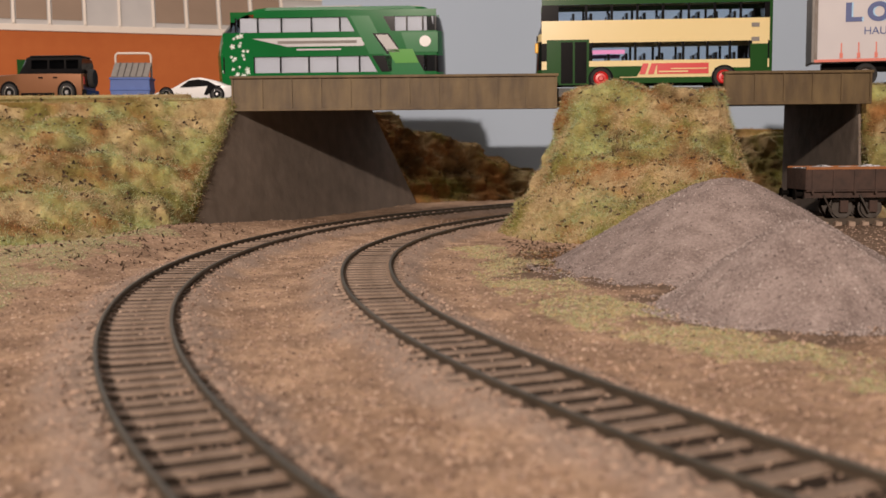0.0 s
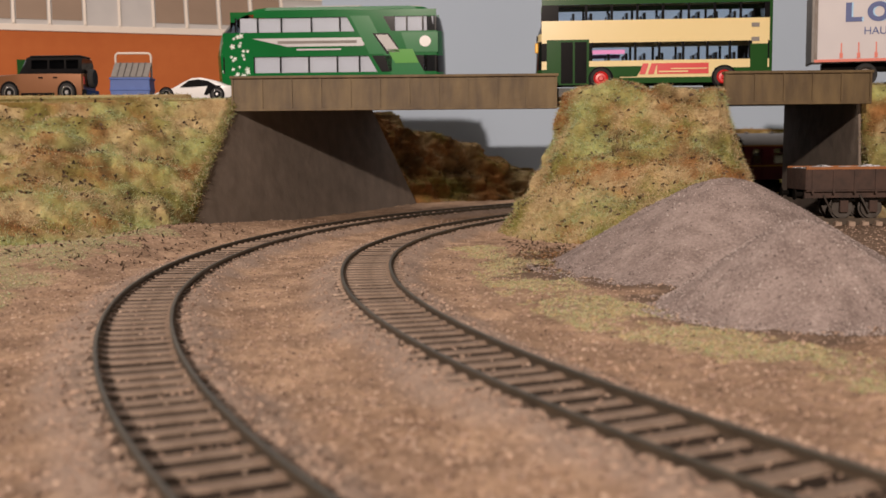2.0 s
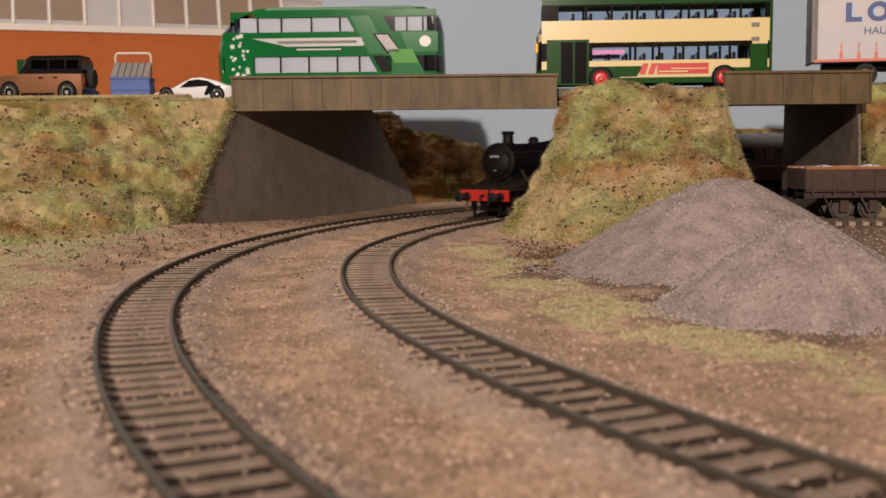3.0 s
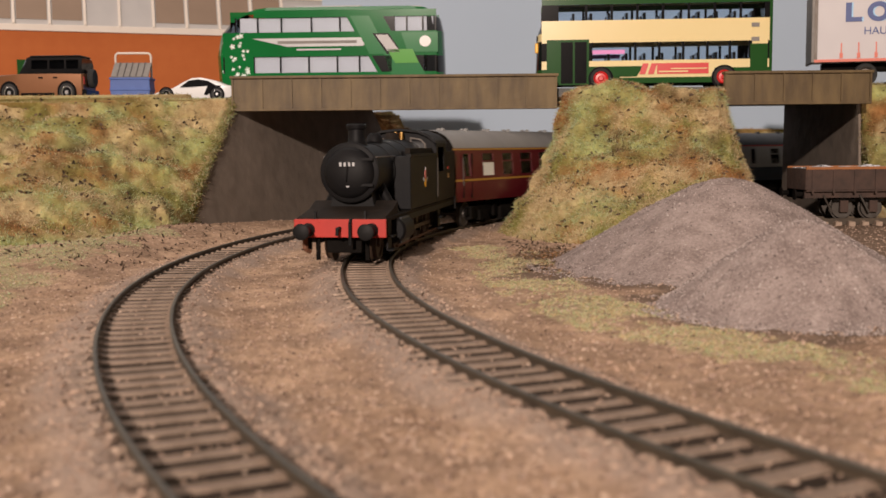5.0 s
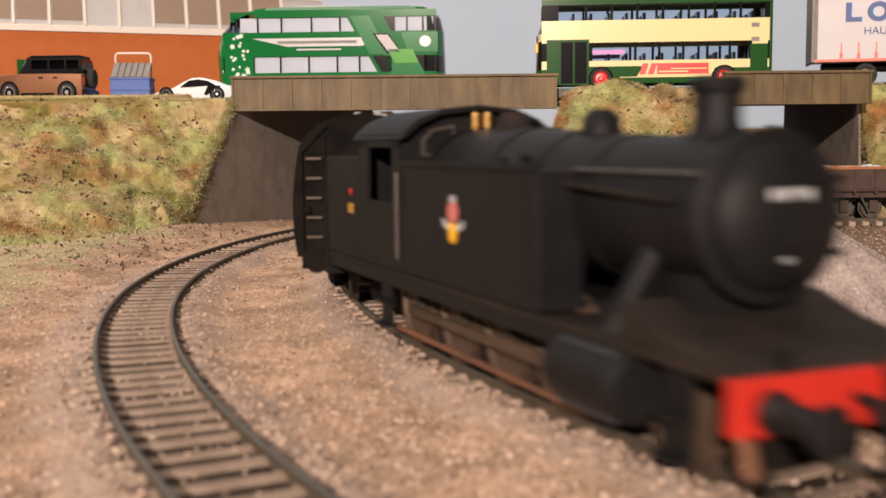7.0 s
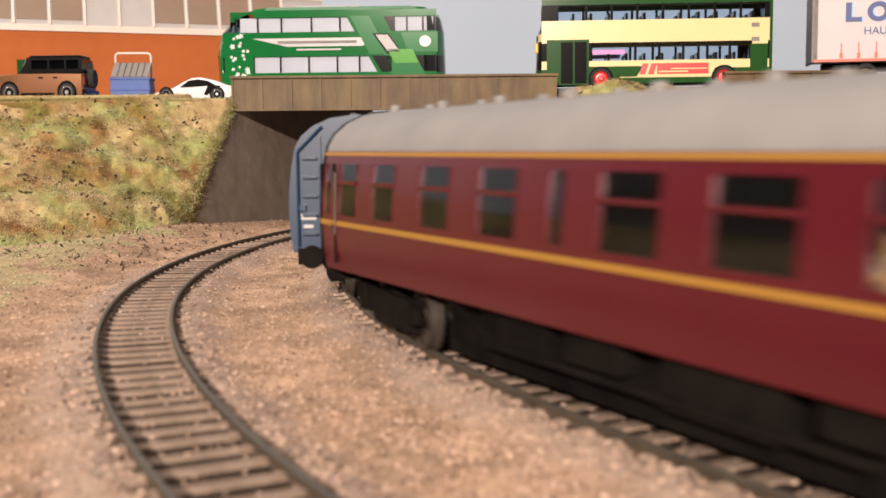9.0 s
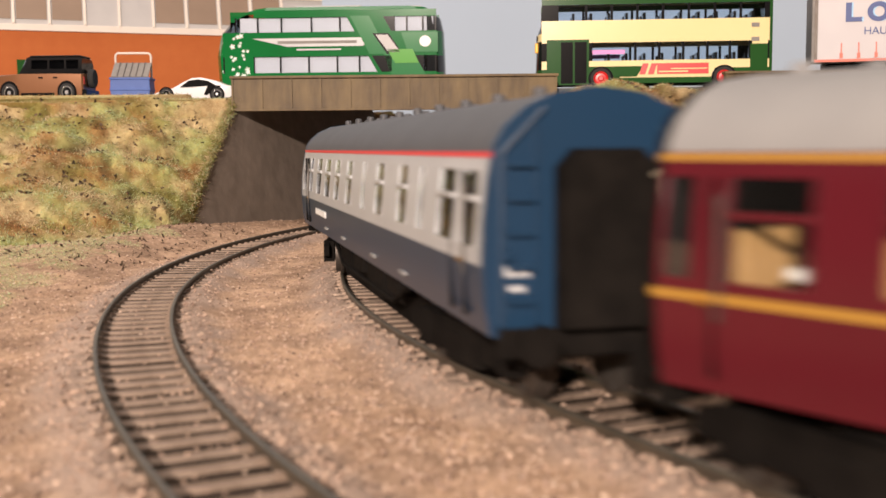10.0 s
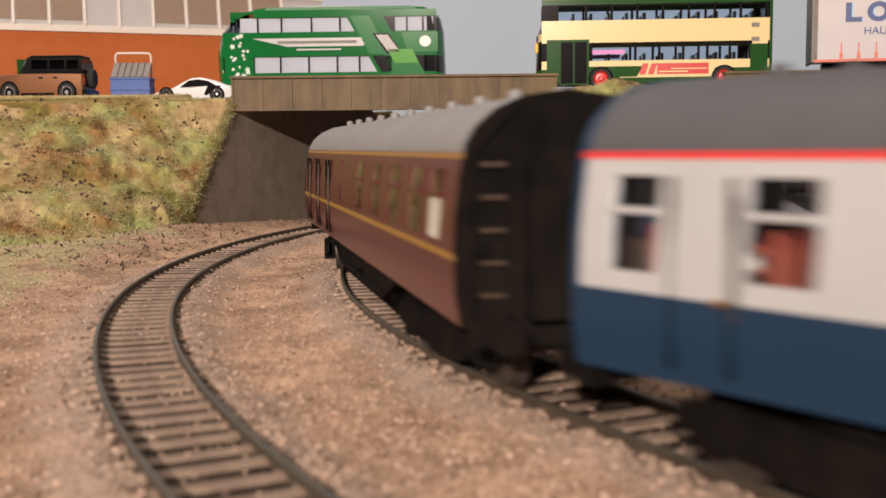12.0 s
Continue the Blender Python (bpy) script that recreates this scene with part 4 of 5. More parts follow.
def offroad_car():
    t = thing("off_road_car", "bronze four-wheel-drive car model with black roof and rear spare wheel", "car", "model cars")
    W = 13.0
    part("body", car_body([(-29, 5, 15.5, 15.8, 11.5), (-28, 3.6, 15.5, 16, 12.5), (-10, 3.4, 15.8, 16, 13), (12, 3.4, 15.8, 16, 13), (27, 3.6, 14.5, 15.4, 12.6), (30, 5, 13, 13.6, 11.4)], W, 0.9), BRONZE, t, "", True)
    part("cabin", car_body([(-28, 15, 16, 24.4, 12), (-26, 15, 16, 25.6, 12), (6, 15, 16, 25.6, 12), (9, 15, 16, 25, 12), (13.5, 15, 15.6, 16, 12)], W, 0.9), BUSBLACK, t, "", True)
    part("roof", box(B(), -27, 6.5, -9.5, 9.5, 25.3, 26.2), BUSBLACK, t, bevel=0.4)
    for sy in (-1, 1):
        for a, b in ((-26, -18), (-16.5, -7), (-5.5, 5)):
            part("window", box(B(), a, b, sy * 10.9, sy * 11.4, 17.4, 23.6), SMOKE, t, bevel=0.12)
        for x in (-11, -1.5):
            part("door_handle", box(B(), x - 1.4, x + 1.4, sy * 12.6, sy * 13.3, 13.2, 14), BUSBLACK, t)
        part("sill", box(B(), -10, 12, sy * 12.2, sy * 13.2, 3, 5.2), BUSBLACK, t, bevel=0.3)
        for x in (-18.5, 19.5):
            part("wheel_arch", lathe(B(), [(-0.3, 6.3), (0.3, 6.3)], (x, sy * 12.9, 5.6), "y", 20), BUSBLACK, t)
            tyre_wheel(t, x, sy * 11.6, 5.3, 4, CHROME, sy)
        part("rear_light", box(B(), -29.4, -28.6, sy * 9.8 - 1, sy * 9.8 + 1, 10, 14), RED, t)
    part("spare_wheel", lathe(B(), [(-33, 3.2), (-33, 4.9), (-32, 5.4), (-30, 5.4), (-29, 4.8)], (0, 0, 13.5), "x", 22), RUBBER, t, "", True)
    part("bumper", box(B(), -31, -28, -12, 12, 3.4, 7), BUSBLACK, t, bevel=0.5)
    return t


def sports_car():
    t = thing("sports_car", "low white sports car model with black side glass", "car", "model cars")
    part("body", car_body([(-30, 4.5, 9.5, 9.8, 10.8), (-27, 2.4, 10.5, 10.9, 12.3), (-16, 2, 10.3, 11, 12.8), (0, 2, 9.4, 10, 12.4), (14, 2, 8.8, 9.4, 12.6), (24, 2.2, 6.4, 7.0, 12), (30, 3, 4.6, 5.0, 9.5)], 12, 0.9), CARWHITE, t, "", True)
    part("cabin", car_body([(-25, 9.5, 10.4, 10.7, 10), (-16, 9.5, 10.4, 14.4, 10.4), (-6, 9.2, 10, 16.6, 10.4), (1, 9, 9.6, 16.4, 10.2), (8, 9, 9.4, 13.4, 10.2), (15, 8.6, 9, 9.2, 10)], 12, 0.82), CARWHITE, t, "", True)
    for sy in (-1, 1):
        w = prism(B(), [(-18, 10.6), (9, 9.8), (2.5, 14.4), (-4, 15.2), (-11, 14.2)], sy * 9.2, sy * 10.6, "y")
        part("window", w, BUSBLACK, t)
        part("air_scoop", prism(B(), [(-22, 10.5), (-12, 11.2), (-9, 4.5), (-11, 4)], sy * 12.2, sy * 12.95, "y"), BUSBLACK, t)
        part("mirror", box(B(), 6.5, 8.5, sy * 11, sy * 13, 10.4, 11.8), CARWHITE, t, bevel=0.3)
        for x in (-18.5, 18.5):
            part("wheel_arch", lathe(B(), [(-0.2, 5.4), (0.2, 5.4)], (x, sy * 12.75, 4.7), "y", 20), BUSBLACK, t)
            tyre_wheel(t, x, sy * 11.4, 4.7, 3.6, CHROME, sy)
    return t


def skip_bin():
    t = thing("waste_skip", "blue waste container with grey sloping lid and hoop rail", "waste container")
    part("body", prism(B(), [(-14, 0), (14, 0), (15.5, 9), (15.2, 17), (-15.2, 17), (-15.5, 9)], -10, 10, "y"), SKIPBLUE, t, bevel=0.4)
    part("rib", box(B(), -15.8, 15.8, -10.8, 10.8, 8.5, 10), SKIPBLUE, t, bevel=0.3)
    part("rim", box(B(), -16, 16, -11, 11, 16.5, 18), SKIPBLUE, t, bevel=0.3)
    m = Matrix.Translation((0, -10, 18)) @ Matrix.Rotation(radians(36), 4, "X")
    lid = part("lid", box(B(), -14.5, 14.5, 0, 19, 0, 0.8, m), SKIPGREY, t)
    for x in (-9.7, -4.8, 0, 4.8, 9.7):
        part("lid_bar", box(B(), x - 0.3, x + 0.3, 0, 19, 0.8, 1.3, m), STEEL, lid)
    bm = B()
    for p, q in (((-14, 6, 18), (-14, 6, 35)), ((-14, 6, 35), (-12.5, 6, 37)), ((-12.5, 6, 37), (12.5, 6, 37)), ((12.5, 6, 37), (14, 6, 35)), ((14, 6, 35), (14, 6, 18))):
        rod(bm, p, q, 0.8)
    part("hoop_rail", bm, FRAMEWHITE, t)
    for x in (-11, 11):
        for y in (-7, 7):
            part("foot", box(B(), x - 1.5, x + 1.5, y - 1.5, y + 1.5, -1.6, 0.2), UNDER, t)
    return t


def lorry():
    t = thing("articulated_lorry", "grey curtain-sided lorry trailer model with a red top band", "lorry")
    L, W2 = 178.0, 16.5
    part("trailer_body", box(B(), -L / 2, L / 2, -W2 + 0.6, W2 - 0.6, 15, 54), CURTAIN, t, bevel=0.5)
    part("roof", box(B(), -L / 2 - 0.6, L / 2 + 0.6, -W2, W2, 54, 55.5), WHITE, t, bevel=0.4)
    part("front_wall", box(B(), -L / 2 - 1.6, -L / 2 + 0.1, -W2, W2, 14, 54), SKIPGREY, t, bevel=0.3)
    part("corner_post", box(B(), -L / 2 - 0.2, -L / 2 + 1.6, -W2 - 0.3, -W2 + 0.6, 14, 54), STEEL, t)
    part("top_band", box(B(), -L / 2 + 1.8, L / 2, -W2 - 0.2, -W2 + 0.6, 50.5, 54), SALMON, t)
    c = part("curtain", box(B(), -L / 2 + 1.8, L / 2, -W2 - 0.1, -W2 + 0.6, 15.5, 50.5), CURTAIN, t)
    for i in range(14):
        x = -L / 2 + 15 + 9.6 * i
        part("buckle_strap", box(B(), x - 0.35, x + 0.35, -W2 - 0.5, -W2 - 0.1, 16, 25), SALMON, c)
        part("strap_tip", box(B(), x - 0.9, x + 0.9, -W2 - 0.6, -W2 - 0.1, 16, 19), SALMON, c)
    part("side_rail", box(B(), -L / 2, L / 2, -W2 - 0.5, -W2 + 0.8, 14, 15.6), SALMON, t)
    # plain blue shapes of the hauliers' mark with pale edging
    x = -L / 2 + 17
    for dx, m, y in ((0.9, PALEBLUE, -W2 - 0.25), (0.0, NAVY, -W2 - 0.5)):
        bm = prism(B(), [(x + dx, 37), (x + dx + 9, 37), (x + dx + 9, 39.6), (x + dx + 3.2, 39.6), (x + dx + 3.2, 48), (x + dx, 48)], y, y + 0.3, "y")
        part("mark", bm, m, c)
        ring = B()
        o = [(x + dx + 18 + 6.2 * math.cos(a), 42.5 + 5.7 * math.sin(a)) for a in [2 * math.pi * i / 28 for i in range(28)]]
        n = [(x + dx + 18 + 3.2 * math.cos(a), 42.5 + 3.0 * math.sin(a)) for a in [2 * math.pi * i / 28 for i in range(28)]]
        vo = [ring.verts.new((p[0], y, p[1])) for p in o]
        vi = [ring.verts.new((p[0], y, p[1])) for p in n]
        for i in range(28):
            ring.faces.new((vo[i], vo[(i + 1) % 28], vi[(i + 1) % 28], vi[i]))
        part("mark", ring, m, c)
    font = bpy.data.curves.new("haul_text", "FONT")
    font.body, font.size, font.extrude = "HAUL", 0.0062, 0.0001
    font.materials.append(NAVY)
    tx = new("lettering", font)
    tx.parent = t
    tx.matrix_basis = pose((x + 10) * MM, (-W2 - 0.45) * MM, 29.5 * MM, 90, 0, 0)
    part("chassis", box(B(), -L / 2 + 6, L / 2 - 4, -6, 6, 9, 14), UNDER, t)
    for x in (-60, 40, 54, 68):
        for sy in (-1, 1):
            tyre_wheel(t, x, sy * 12.5, 6.6, 6, STEEL, sy)
    return t


def ballast_wagon():
    t = thing("open_wagon", "rusty brown open wagon filled with pale stone on a siding", "railway wagon")
    L, W2 = 120.0, 16.0
    body = part("body", box(B(), -L / 2, L / 2, -W2, W2, 15, 17), WAGON, t)
    for sy in (-1, 1):
        s = part("side", box(B(), -L / 2, L / 2, sy * W2 - 0.6, sy * W2 + 0.6, 16, 27), WAGON, t)
        part("top_edge", box(B(), -L / 2 - 0.5, L / 2 + 0.5, sy * W2 - 1, sy * W2 + 1, 27, 28.4), RUSTEDGE, t)
        for i in range(11):
            x = -L / 2 + 3 + i * (L - 6) / 10
            part("side_rib", box(B(), x - 0.5, x + 0.5, sy * (W2 + 0.5), sy * (W2 + 1.3), 14, 27), WAGON, t)
        part("solebar", box(B(), -L / 2, L / 2, sy * 12 - 0.8, sy * 12 + 0.8, 11.5, 15.2), WAGON, t)
    for sx in (-1, 1):
        part("end", box(B(), sx * L / 2 - 0.6, sx * L / 2 + 0.6, -W2, W2, 16, 27.5), WAGON, t)
        part("headstock", box(B(), sx * L / 2 - 1, sx * (L / 2 + 1), -14, 14, 11, 16), UNDER, t)
        for y in (-11.5, 11.5):
            part("buffer", lathe(B(), [(0, 1.4), (sx * 4, 1.4), (sx * 4.2, 3), (sx * 5, 3)], (sx * (L / 2 + 0.5), y, 13.5), "x", 14), UNDER, t, "", True)
    bm = B()
    n = 40
    for i in range(n):
        for j in range(8):
            x, y = -L / 2 + 2 + (L - 4) * i / n, -W2 + 1.5 + (2 * W2 - 3) * j / 8
            z = 27.0 + 1.6 * fbm(x, y, 0.12, 4) + 1.0 * math.sin(math.pi * j / 8)
            box(bm, x, x + (L - 4) / n + 0.2, y, y + 4.2, 17, z)
    part("stone_load", bm, PALESTONE, t, "pale grey stone load")
    for x in (-38, -22, 22, 38):
        for sy in (-1, 1):
            w = part("wheel", lathe(B(), [(-1.2, 5.8), (1.2, 5.8), (1.2, 6.6), (1.8, 6.6)], (x, sy * 8, 5.9), "y", 20), STEEL, t, "", True)
            part("axle_box", box(B(), x - 2.2, x + 2.2, sy * 11.2 - 1.2, sy * 11.2 + 1.4, 3.5, 10), WAGON, t, bevel=0.3)
            part("spring", box(B(), x - 6, x + 6, sy * 11.4 - 0.6, sy * 11.4 + 0.8, 9.4, 10.6), UNDER, t)
    for x in (-50, -30, -14, 14, 30, 50):
        part("brake_lever", rod(B(), (x, -13.6, 13), (x + 5, -13.6, 3.5), 0.6), STEEL, t)
    return t


PALEGREEN = mat("pale_flower_print", (0.74, 0.82, 0.78), 0.4)
PALESTONE = mat("pale_stone", (0.42, 0.42, 0.44), 0.9, second=(0.62, 0.62, 0.64), scale=400, bump=0.8)

def scaled(x, y, z, turn, k, kz=None):
    return pose(x * MM, y * MM, z * MM, 0, 0, turn) @ Matrix.Diagonal((k, k, kz or k, 1))


green_bus().matrix_world = scaled(-70, 700, ROAD_Z, 177, 1, 0.95)
cream_bus().matrix_world = scaled(127, 660, ROAD_Z, 175.5, 1, 0.97)
offroad_car().matrix_world = scaled(-244, 670, YARD_Z, 178, 0.93, 1.08)
sports_car().matrix_world = scaled(-152, 672, YARD_Z, 177, 0.85, 0.87)
skip_bin().matrix_world = scaled(-200, 702, YARD_Z + 1.3, 4, 0.81, 0.86)
lorry().matrix_world = scaled(310, 636, ROAD_Z, -13, 1)

siding = thing("railway_track", "short straight siding under the side bridge", "track", "curved tracks")
for y in (588.75, 605.25):
    part("rail", box(B(), 175, 420, y - 0.5, y + 0.5, 0.5, 4), RAIL, siding)
for i in range(32):
    ob = new("sleeper", SLEEPER_ME)
    ob.parent = siding
    ob.matrix_basis = pose((179 + 7.4 * i) * MM, 597 * MM, 0)
ballast_wagon().matrix_world = pose(257 * MM, 597 * MM, 4.0 * MM, 0, 0, 0)


# ---- the train: x forward, z up from the rail head ----
def wheel_mesh(bm, r, sy, gauge_y=8.0):
    k = sy * gauge_y
    return lathe(bm, [(k - sy * 1.0, r + 0.7), (k - sy * 0.4, r + 0.7), (k, r), (k + sy * 1.6, r), (k + sy * 1.6, r * 0.86), (k + sy * 1.0, r * 0.82), (k + sy * 1.0, r * 0.34), (k + sy * 1.9, r * 0.28)], (0, 0, 0), "y", 28)


def wheelset(parent, x, r, gauge_y=8.0, split=False):
    """Two flanged wheels on an axle, turning about the axle at x."""
    w = rod(B(), (0, -gauge_y - 1.5, 0), (0, gauge_y + 1.5, 0), 1.1, 8)
    if not split:
        for sy in (-1, 1):
            wheel_mesh(w, r, sy)
    ob = part("wheelset", w, STEEL if not split else RODS, parent, "", True)
    if split:
        for sy in (-1, 1):
            wh = wheel_mesh(B(), r, sy)
            part("wheel", wh, RODS, ob, "", True)
            part("crank_pin", rod(B(), (r * 0.45, sy * 9, 0), (r * 0.45, sy * 11, 0), 0.9), STEEL, ob)
    return ob


TURNING = []


def locomotive():
    t = thing("steam_locomotive", "weathered black tank engine model with red buffer beam", "locomotive")
    part("running_plate", box(B(), -76, 81, -16.2, 16.2, 15.0, 16.4), FOOTPLATE, t, bevel=0.3)
    part("valance", box(B(), -76, 62, -16.2, -15.4, 13, 15.2), BLACK, t)
    part("valance", box(B(), -76, 62, 15.4, 16.2, 13, 15.2), BLACK, t)
    # buffer beam and fittings
    bb = part("buffer_beam", box(B(), 81, 82.6, -16.6, 16.6, 9.6, 16.0), RED, t, bevel=0.2)
    for y in (-11.4, 11.4):
        b = part("buffer", lathe(B(), [(0, 2.5), (1.2, 2.4), (1.6, 1.9), (5.6, 1.7), (5.8, 1.3), (8.2, 1.3), (8.4, 2.8), (9.1, 2.9), (9.5, 2.1)], (82.6, y, 12.2), "x", 20), BLACK, t, "", True)
    part("coupling_hook", rod(rod(B(), (82.4, 0, 12.8), (86, 0, 12.8), 0.7), (86, 0, 12.8), (86.5, 0, 10.5), 0.6), BLACK, t)
    part("vacuum_pipe", rod(rod(B(), (84, 4, 7), (84, 4, 14.5), 0.6), (84, 4, 14.5), (82.5, 4, 16), 0.6), BLACK, t)
    for y in (-9, 9):
        part("guard_iron", box(B(), 78, 79.2, y - 0.7, y + 0.7, 1.2, 11), UNDER, t)
        part("lamp_bracket", box(B(), 80.8, 82, y - 0.4, y + 0.4, 16, 18.8), BLACK, t)
    part("brake_hose", rod(rod(B(), (80, -13.4, 10), (81, -13.0, 5.2), 1.0), (81, -13.0, 5.2), (79, -12.0, 4.2), 0.9), RUSTROD, t, "brown weathered hose below the beam")
    for y in (-14.6, -7.6, -3.8, 3.8, 7.6, 14.6):
        part("rivet", lathe(B(), [(0, 0.28), (0.25, 0.2)], (82.6, y, 15.0), "x", 6), RED, bb)
    part("front_plate", prism(B(), [(58, 16.6), (81.6, 15.6), (81.6, 16.4), (67, 18.6), (58, 21.5)], -15.8, 15.8, "y"), FOOTPLATE, t, bevel=0.3)
    # black blocks round the pony truck, added to darken the shaded space below
    part("under_beam_filler", box(B(), 70, 77, -6.4, 6.4, 3.6, 14.6), UNDER, t, bevel=0.4)
    part("truck_frame", box(B(), 54, 70, -5.4, 5.4, 3.0, 9.0), UNDER, t, bevel=0.4)
    part("saddle", prism(B(), [(-9, 16), (9, 16), (7, 25), (-7, 25)], 46, 64, "x"), BLACK, t)
    # smokebox, boiler, firebox
    ZC = 32.0
    part("smokebox", lathe(B(), [(44, 10.4), (65.4, 10.4), (65.8, 11.0), (67.2, 11.0), (67.6, 10.4)], (0, 0, ZC), "x", 40), BLACK, t, "", True)
    door = part("smokebox_door", lathe(B(), [(67.5, 9.3), (68.2, 9.2), (69.4, 8.0), (70.4, 5.4), (70.9, 2.6), (71, 0.6)], (0, 0, ZC), "x", 36), BLACK, t, "", True)
    part("door_handle", rod(rod(B(), (71.2, 0, ZC), (71.6, 0.3, ZC + 3), 0.3), (71.6, 0, ZC), (72.0, -0.4, ZC - 3), 0.3), BLACK, door)
    for z in (ZC - 4.5, ZC + 4.8):
        part("hinge_strap", box(B(), 69, 69.9, 1, 9.2, z - 0.5, z + 0.5), BLACK, door)
    # number plate: plain bars, since such plates carry none here
    npl = part("number_plate", box(B(), 70.1, 70.9, -3.0, 3.0, ZC + 1.9, ZC + 4.1), BLACK, door)
    for i in range(4):
        y = -2.4 + 1.6 * i
        part("number_bar", box(B(), 70.9, 71.15, y - 0.42, y + 0.42, ZC + 2.3, ZC + 3.7), OFFWHITE, npl)
    part("shed_plate", lathe(B(), [(70.0, 0.75), (70.5, 0.75)], (0, 0, ZC - 4.6), "x", 14), OFFWHITE, door)
    part("chimney", lathe(B(), [(ZC + 9.4, 4.4), (ZC + 10.6, 3.7), (ZC + 12, 3.2), (ZC + 15.6, 3.1), (ZC + 16, 3.7), (ZC + 17.2, 3.9), (ZC + 17.8, 3.3), (ZC + 17.8, 2.3)], (56, 0, 0), "z", 26), BLACK, t, "", True)
    part("boiler", lathe(B(), [(-24, 12.4), (5, 12.2), (44, 10.1)], (0, 0, ZC), "x", 40), BLACK, t, "", True)
    for x in (38, 22, 6):
        r = 10.1 + (44 - x) * 2.1 / 39
        part("boiler_band", lathe(B(), [(x - 0.6, r + 0.25), (x + 0.6, r + 0.25)], (0, 0, ZC), "x", 40), BLACK, t, "", True)
    part("top_feed", lathe(B(), [(ZC + 10, 3.4), (ZC + 13.4, 3.0), (ZC + 14.6, 1.8)], (26, 0, 0), "z", 18), BLACK, t, "", True)
    part("safety_valve", lathe(B(), [(ZC + 11.5, 4.2), (ZC + 12.6, 3.2), (ZC + 14.4, 2.8), (ZC + 15.2, 2.0)], (-6, 0, 0), "z", 20), FOOTPLATE, t, "brown weathered valve cover", True)
    for y in (-1.3, 1.3):
        part("whistle", lathe(B(), [(ZC + 11.5, 0.5), (ZC + 12.6, 0.5), (ZC + 12.7, 1.0), (ZC + 15.4, 1.0), (ZC + 15.9, 0.3)], (-21, y, 0), "z", 12), BRASS, t, "bright brass whistle", True)
    part("fire_iron_box", box(B(), -20, 30, 13.0, 15.2, 38.4, 40.6), FOOTPLATE, t, bevel=0.3)
    part("lubricator_pipe", rod(rod(B(), (62, -10.8, ZC + 2), (36, -11.6, ZC + 3.4), 0.45), (36, -11.6, ZC + 3.4), (34, -11, 38), 0.45), FOOTPLATE, t)
    for sy in (-1, 1):
        # long side tanks with crest
        k = part("side_tank", box(B(), -24, 36, sy * 8.5, sy * 16.4, 16.6, 37.5), BLACK, t, bevel=0.5)
        part("tank_rim", box(B(), -24, 36, sy * 15.6, sy * 16.7, 37.3, 38.4), BLACK, t)
        part("tank_filler", lathe(B(), [(37.4, 2.6), (39.4, 2.6), (39.8, 2.0)], (20, sy * 12.2, 0), "z", 16), BLACK, t)
        cr = lathe(B(), [(0, 2.0), (sy * 0.2, 2.0)], (4, sy * 16.42, 29.8), "y", 14)
        c = part("crest", cr, CREST, k, "red and yellow painted crest")
        part("crest_lion", prism(B(), [(2.2, 27.8), (5.8, 27.8), (5.4, 25.4), (4.6, 24.4), (3.4, 24.4), (2.6, 25.4)], sy * 16.44, sy * 16.62, "y"), YELLOW, c)
        part("crest_ribbon", prism(B(), [(-0.6, 28.6), (1.6, 27.6), (4, 27.4), (6.4, 27.6), (8.6, 28.6), (8.2, 27.2), (6.4, 26.6), (1.6, 26.6), (-0.2, 27.2)], sy * 16.40, sy * 16.58, "y"), OFFWHITE, c)
        part("crest_ribbon", box(B(), 3.2, 4.8, sy * 16.4, sy * 16.66, 31.4, 32.6), OFFWHITE, c)
        part("number_bar", box(B(), -58.5, -54.5, sy * 16.3, sy * 16.5, 26.4, 28.6), GOLD, t)
        part("route_disc", lathe(B(), [(0, 0.8), (sy * 0.2, 0.8)], (-56.5, sy * 16.35, 31.2), "y", 12), RED, t)
        part("brake_rod", rod(B(), (-44, sy * 12.6, 3.4), (46, sy * 12.6, 3.4), 0.6), RUSTROD, t, "rust-coloured brake pull rod")
        part("sand_pipe", rod(rod(B(), (40, sy * 9.6, 15), (41, sy * 9.6, 6), 0.45), (41, sy * 9.6, 6), (43, sy * 9.0, 1.6), 0.45), RUSTROD, t)
        part("brake_shoe", box(B(), 20.2, 21.4, sy * 7.2, sy * 9.2, 3, 12), FOOTPLATE, t)
        part("brake_shoe", box(B(), -22.0, -20.8, sy * 7.2, sy * 9.2, 3, 12), FOOTPLATE, t)
        part("cylinder_cladding", box(B(), 44, 59, sy * 16.2, sy * 17.3, 5.6, 15.0), CYLBLACK, t, "black cylinder side cladding with bluish light put into its colour", bevel=0.4)
        part("steam_pipe", rod(B(), (54, sy * 8, 27), (52, sy * 14, 15), 1.9, 12), BLACK, t, smooth=True)
        part("cylinder", lathe(B(), [(42, 4.0), (43, 5.0), (60, 5.0), (61, 4.2)], (0, sy * 14.2, 10.5), "x", 22), BLACK, t, "", True)
        part("valve_chest", box(B(), 43, 60, sy * 10, sy * 16.4, 10, 15.4), BLACK, t, bevel=0.5)
        part("coupling_rod", box(B(), -33, 31, sy * 10.9, sy * 11.6, 6.6, 8.4), RODS, t)
        part("connecting_rod", box(B(), 10, 44, sy * 11.8, sy * 12.4, 7.4, 9.4), RODS, t)
        part("slide_bar", box(B(), 28, 44, sy * 13 - 0.5, sy * 13 + 0.5, 12, 13), STEEL, t)
        part("frame", box(B(), -74, 74, sy * 5.6, sy * 6.4, 4.5, 15.4), UNDER, t)
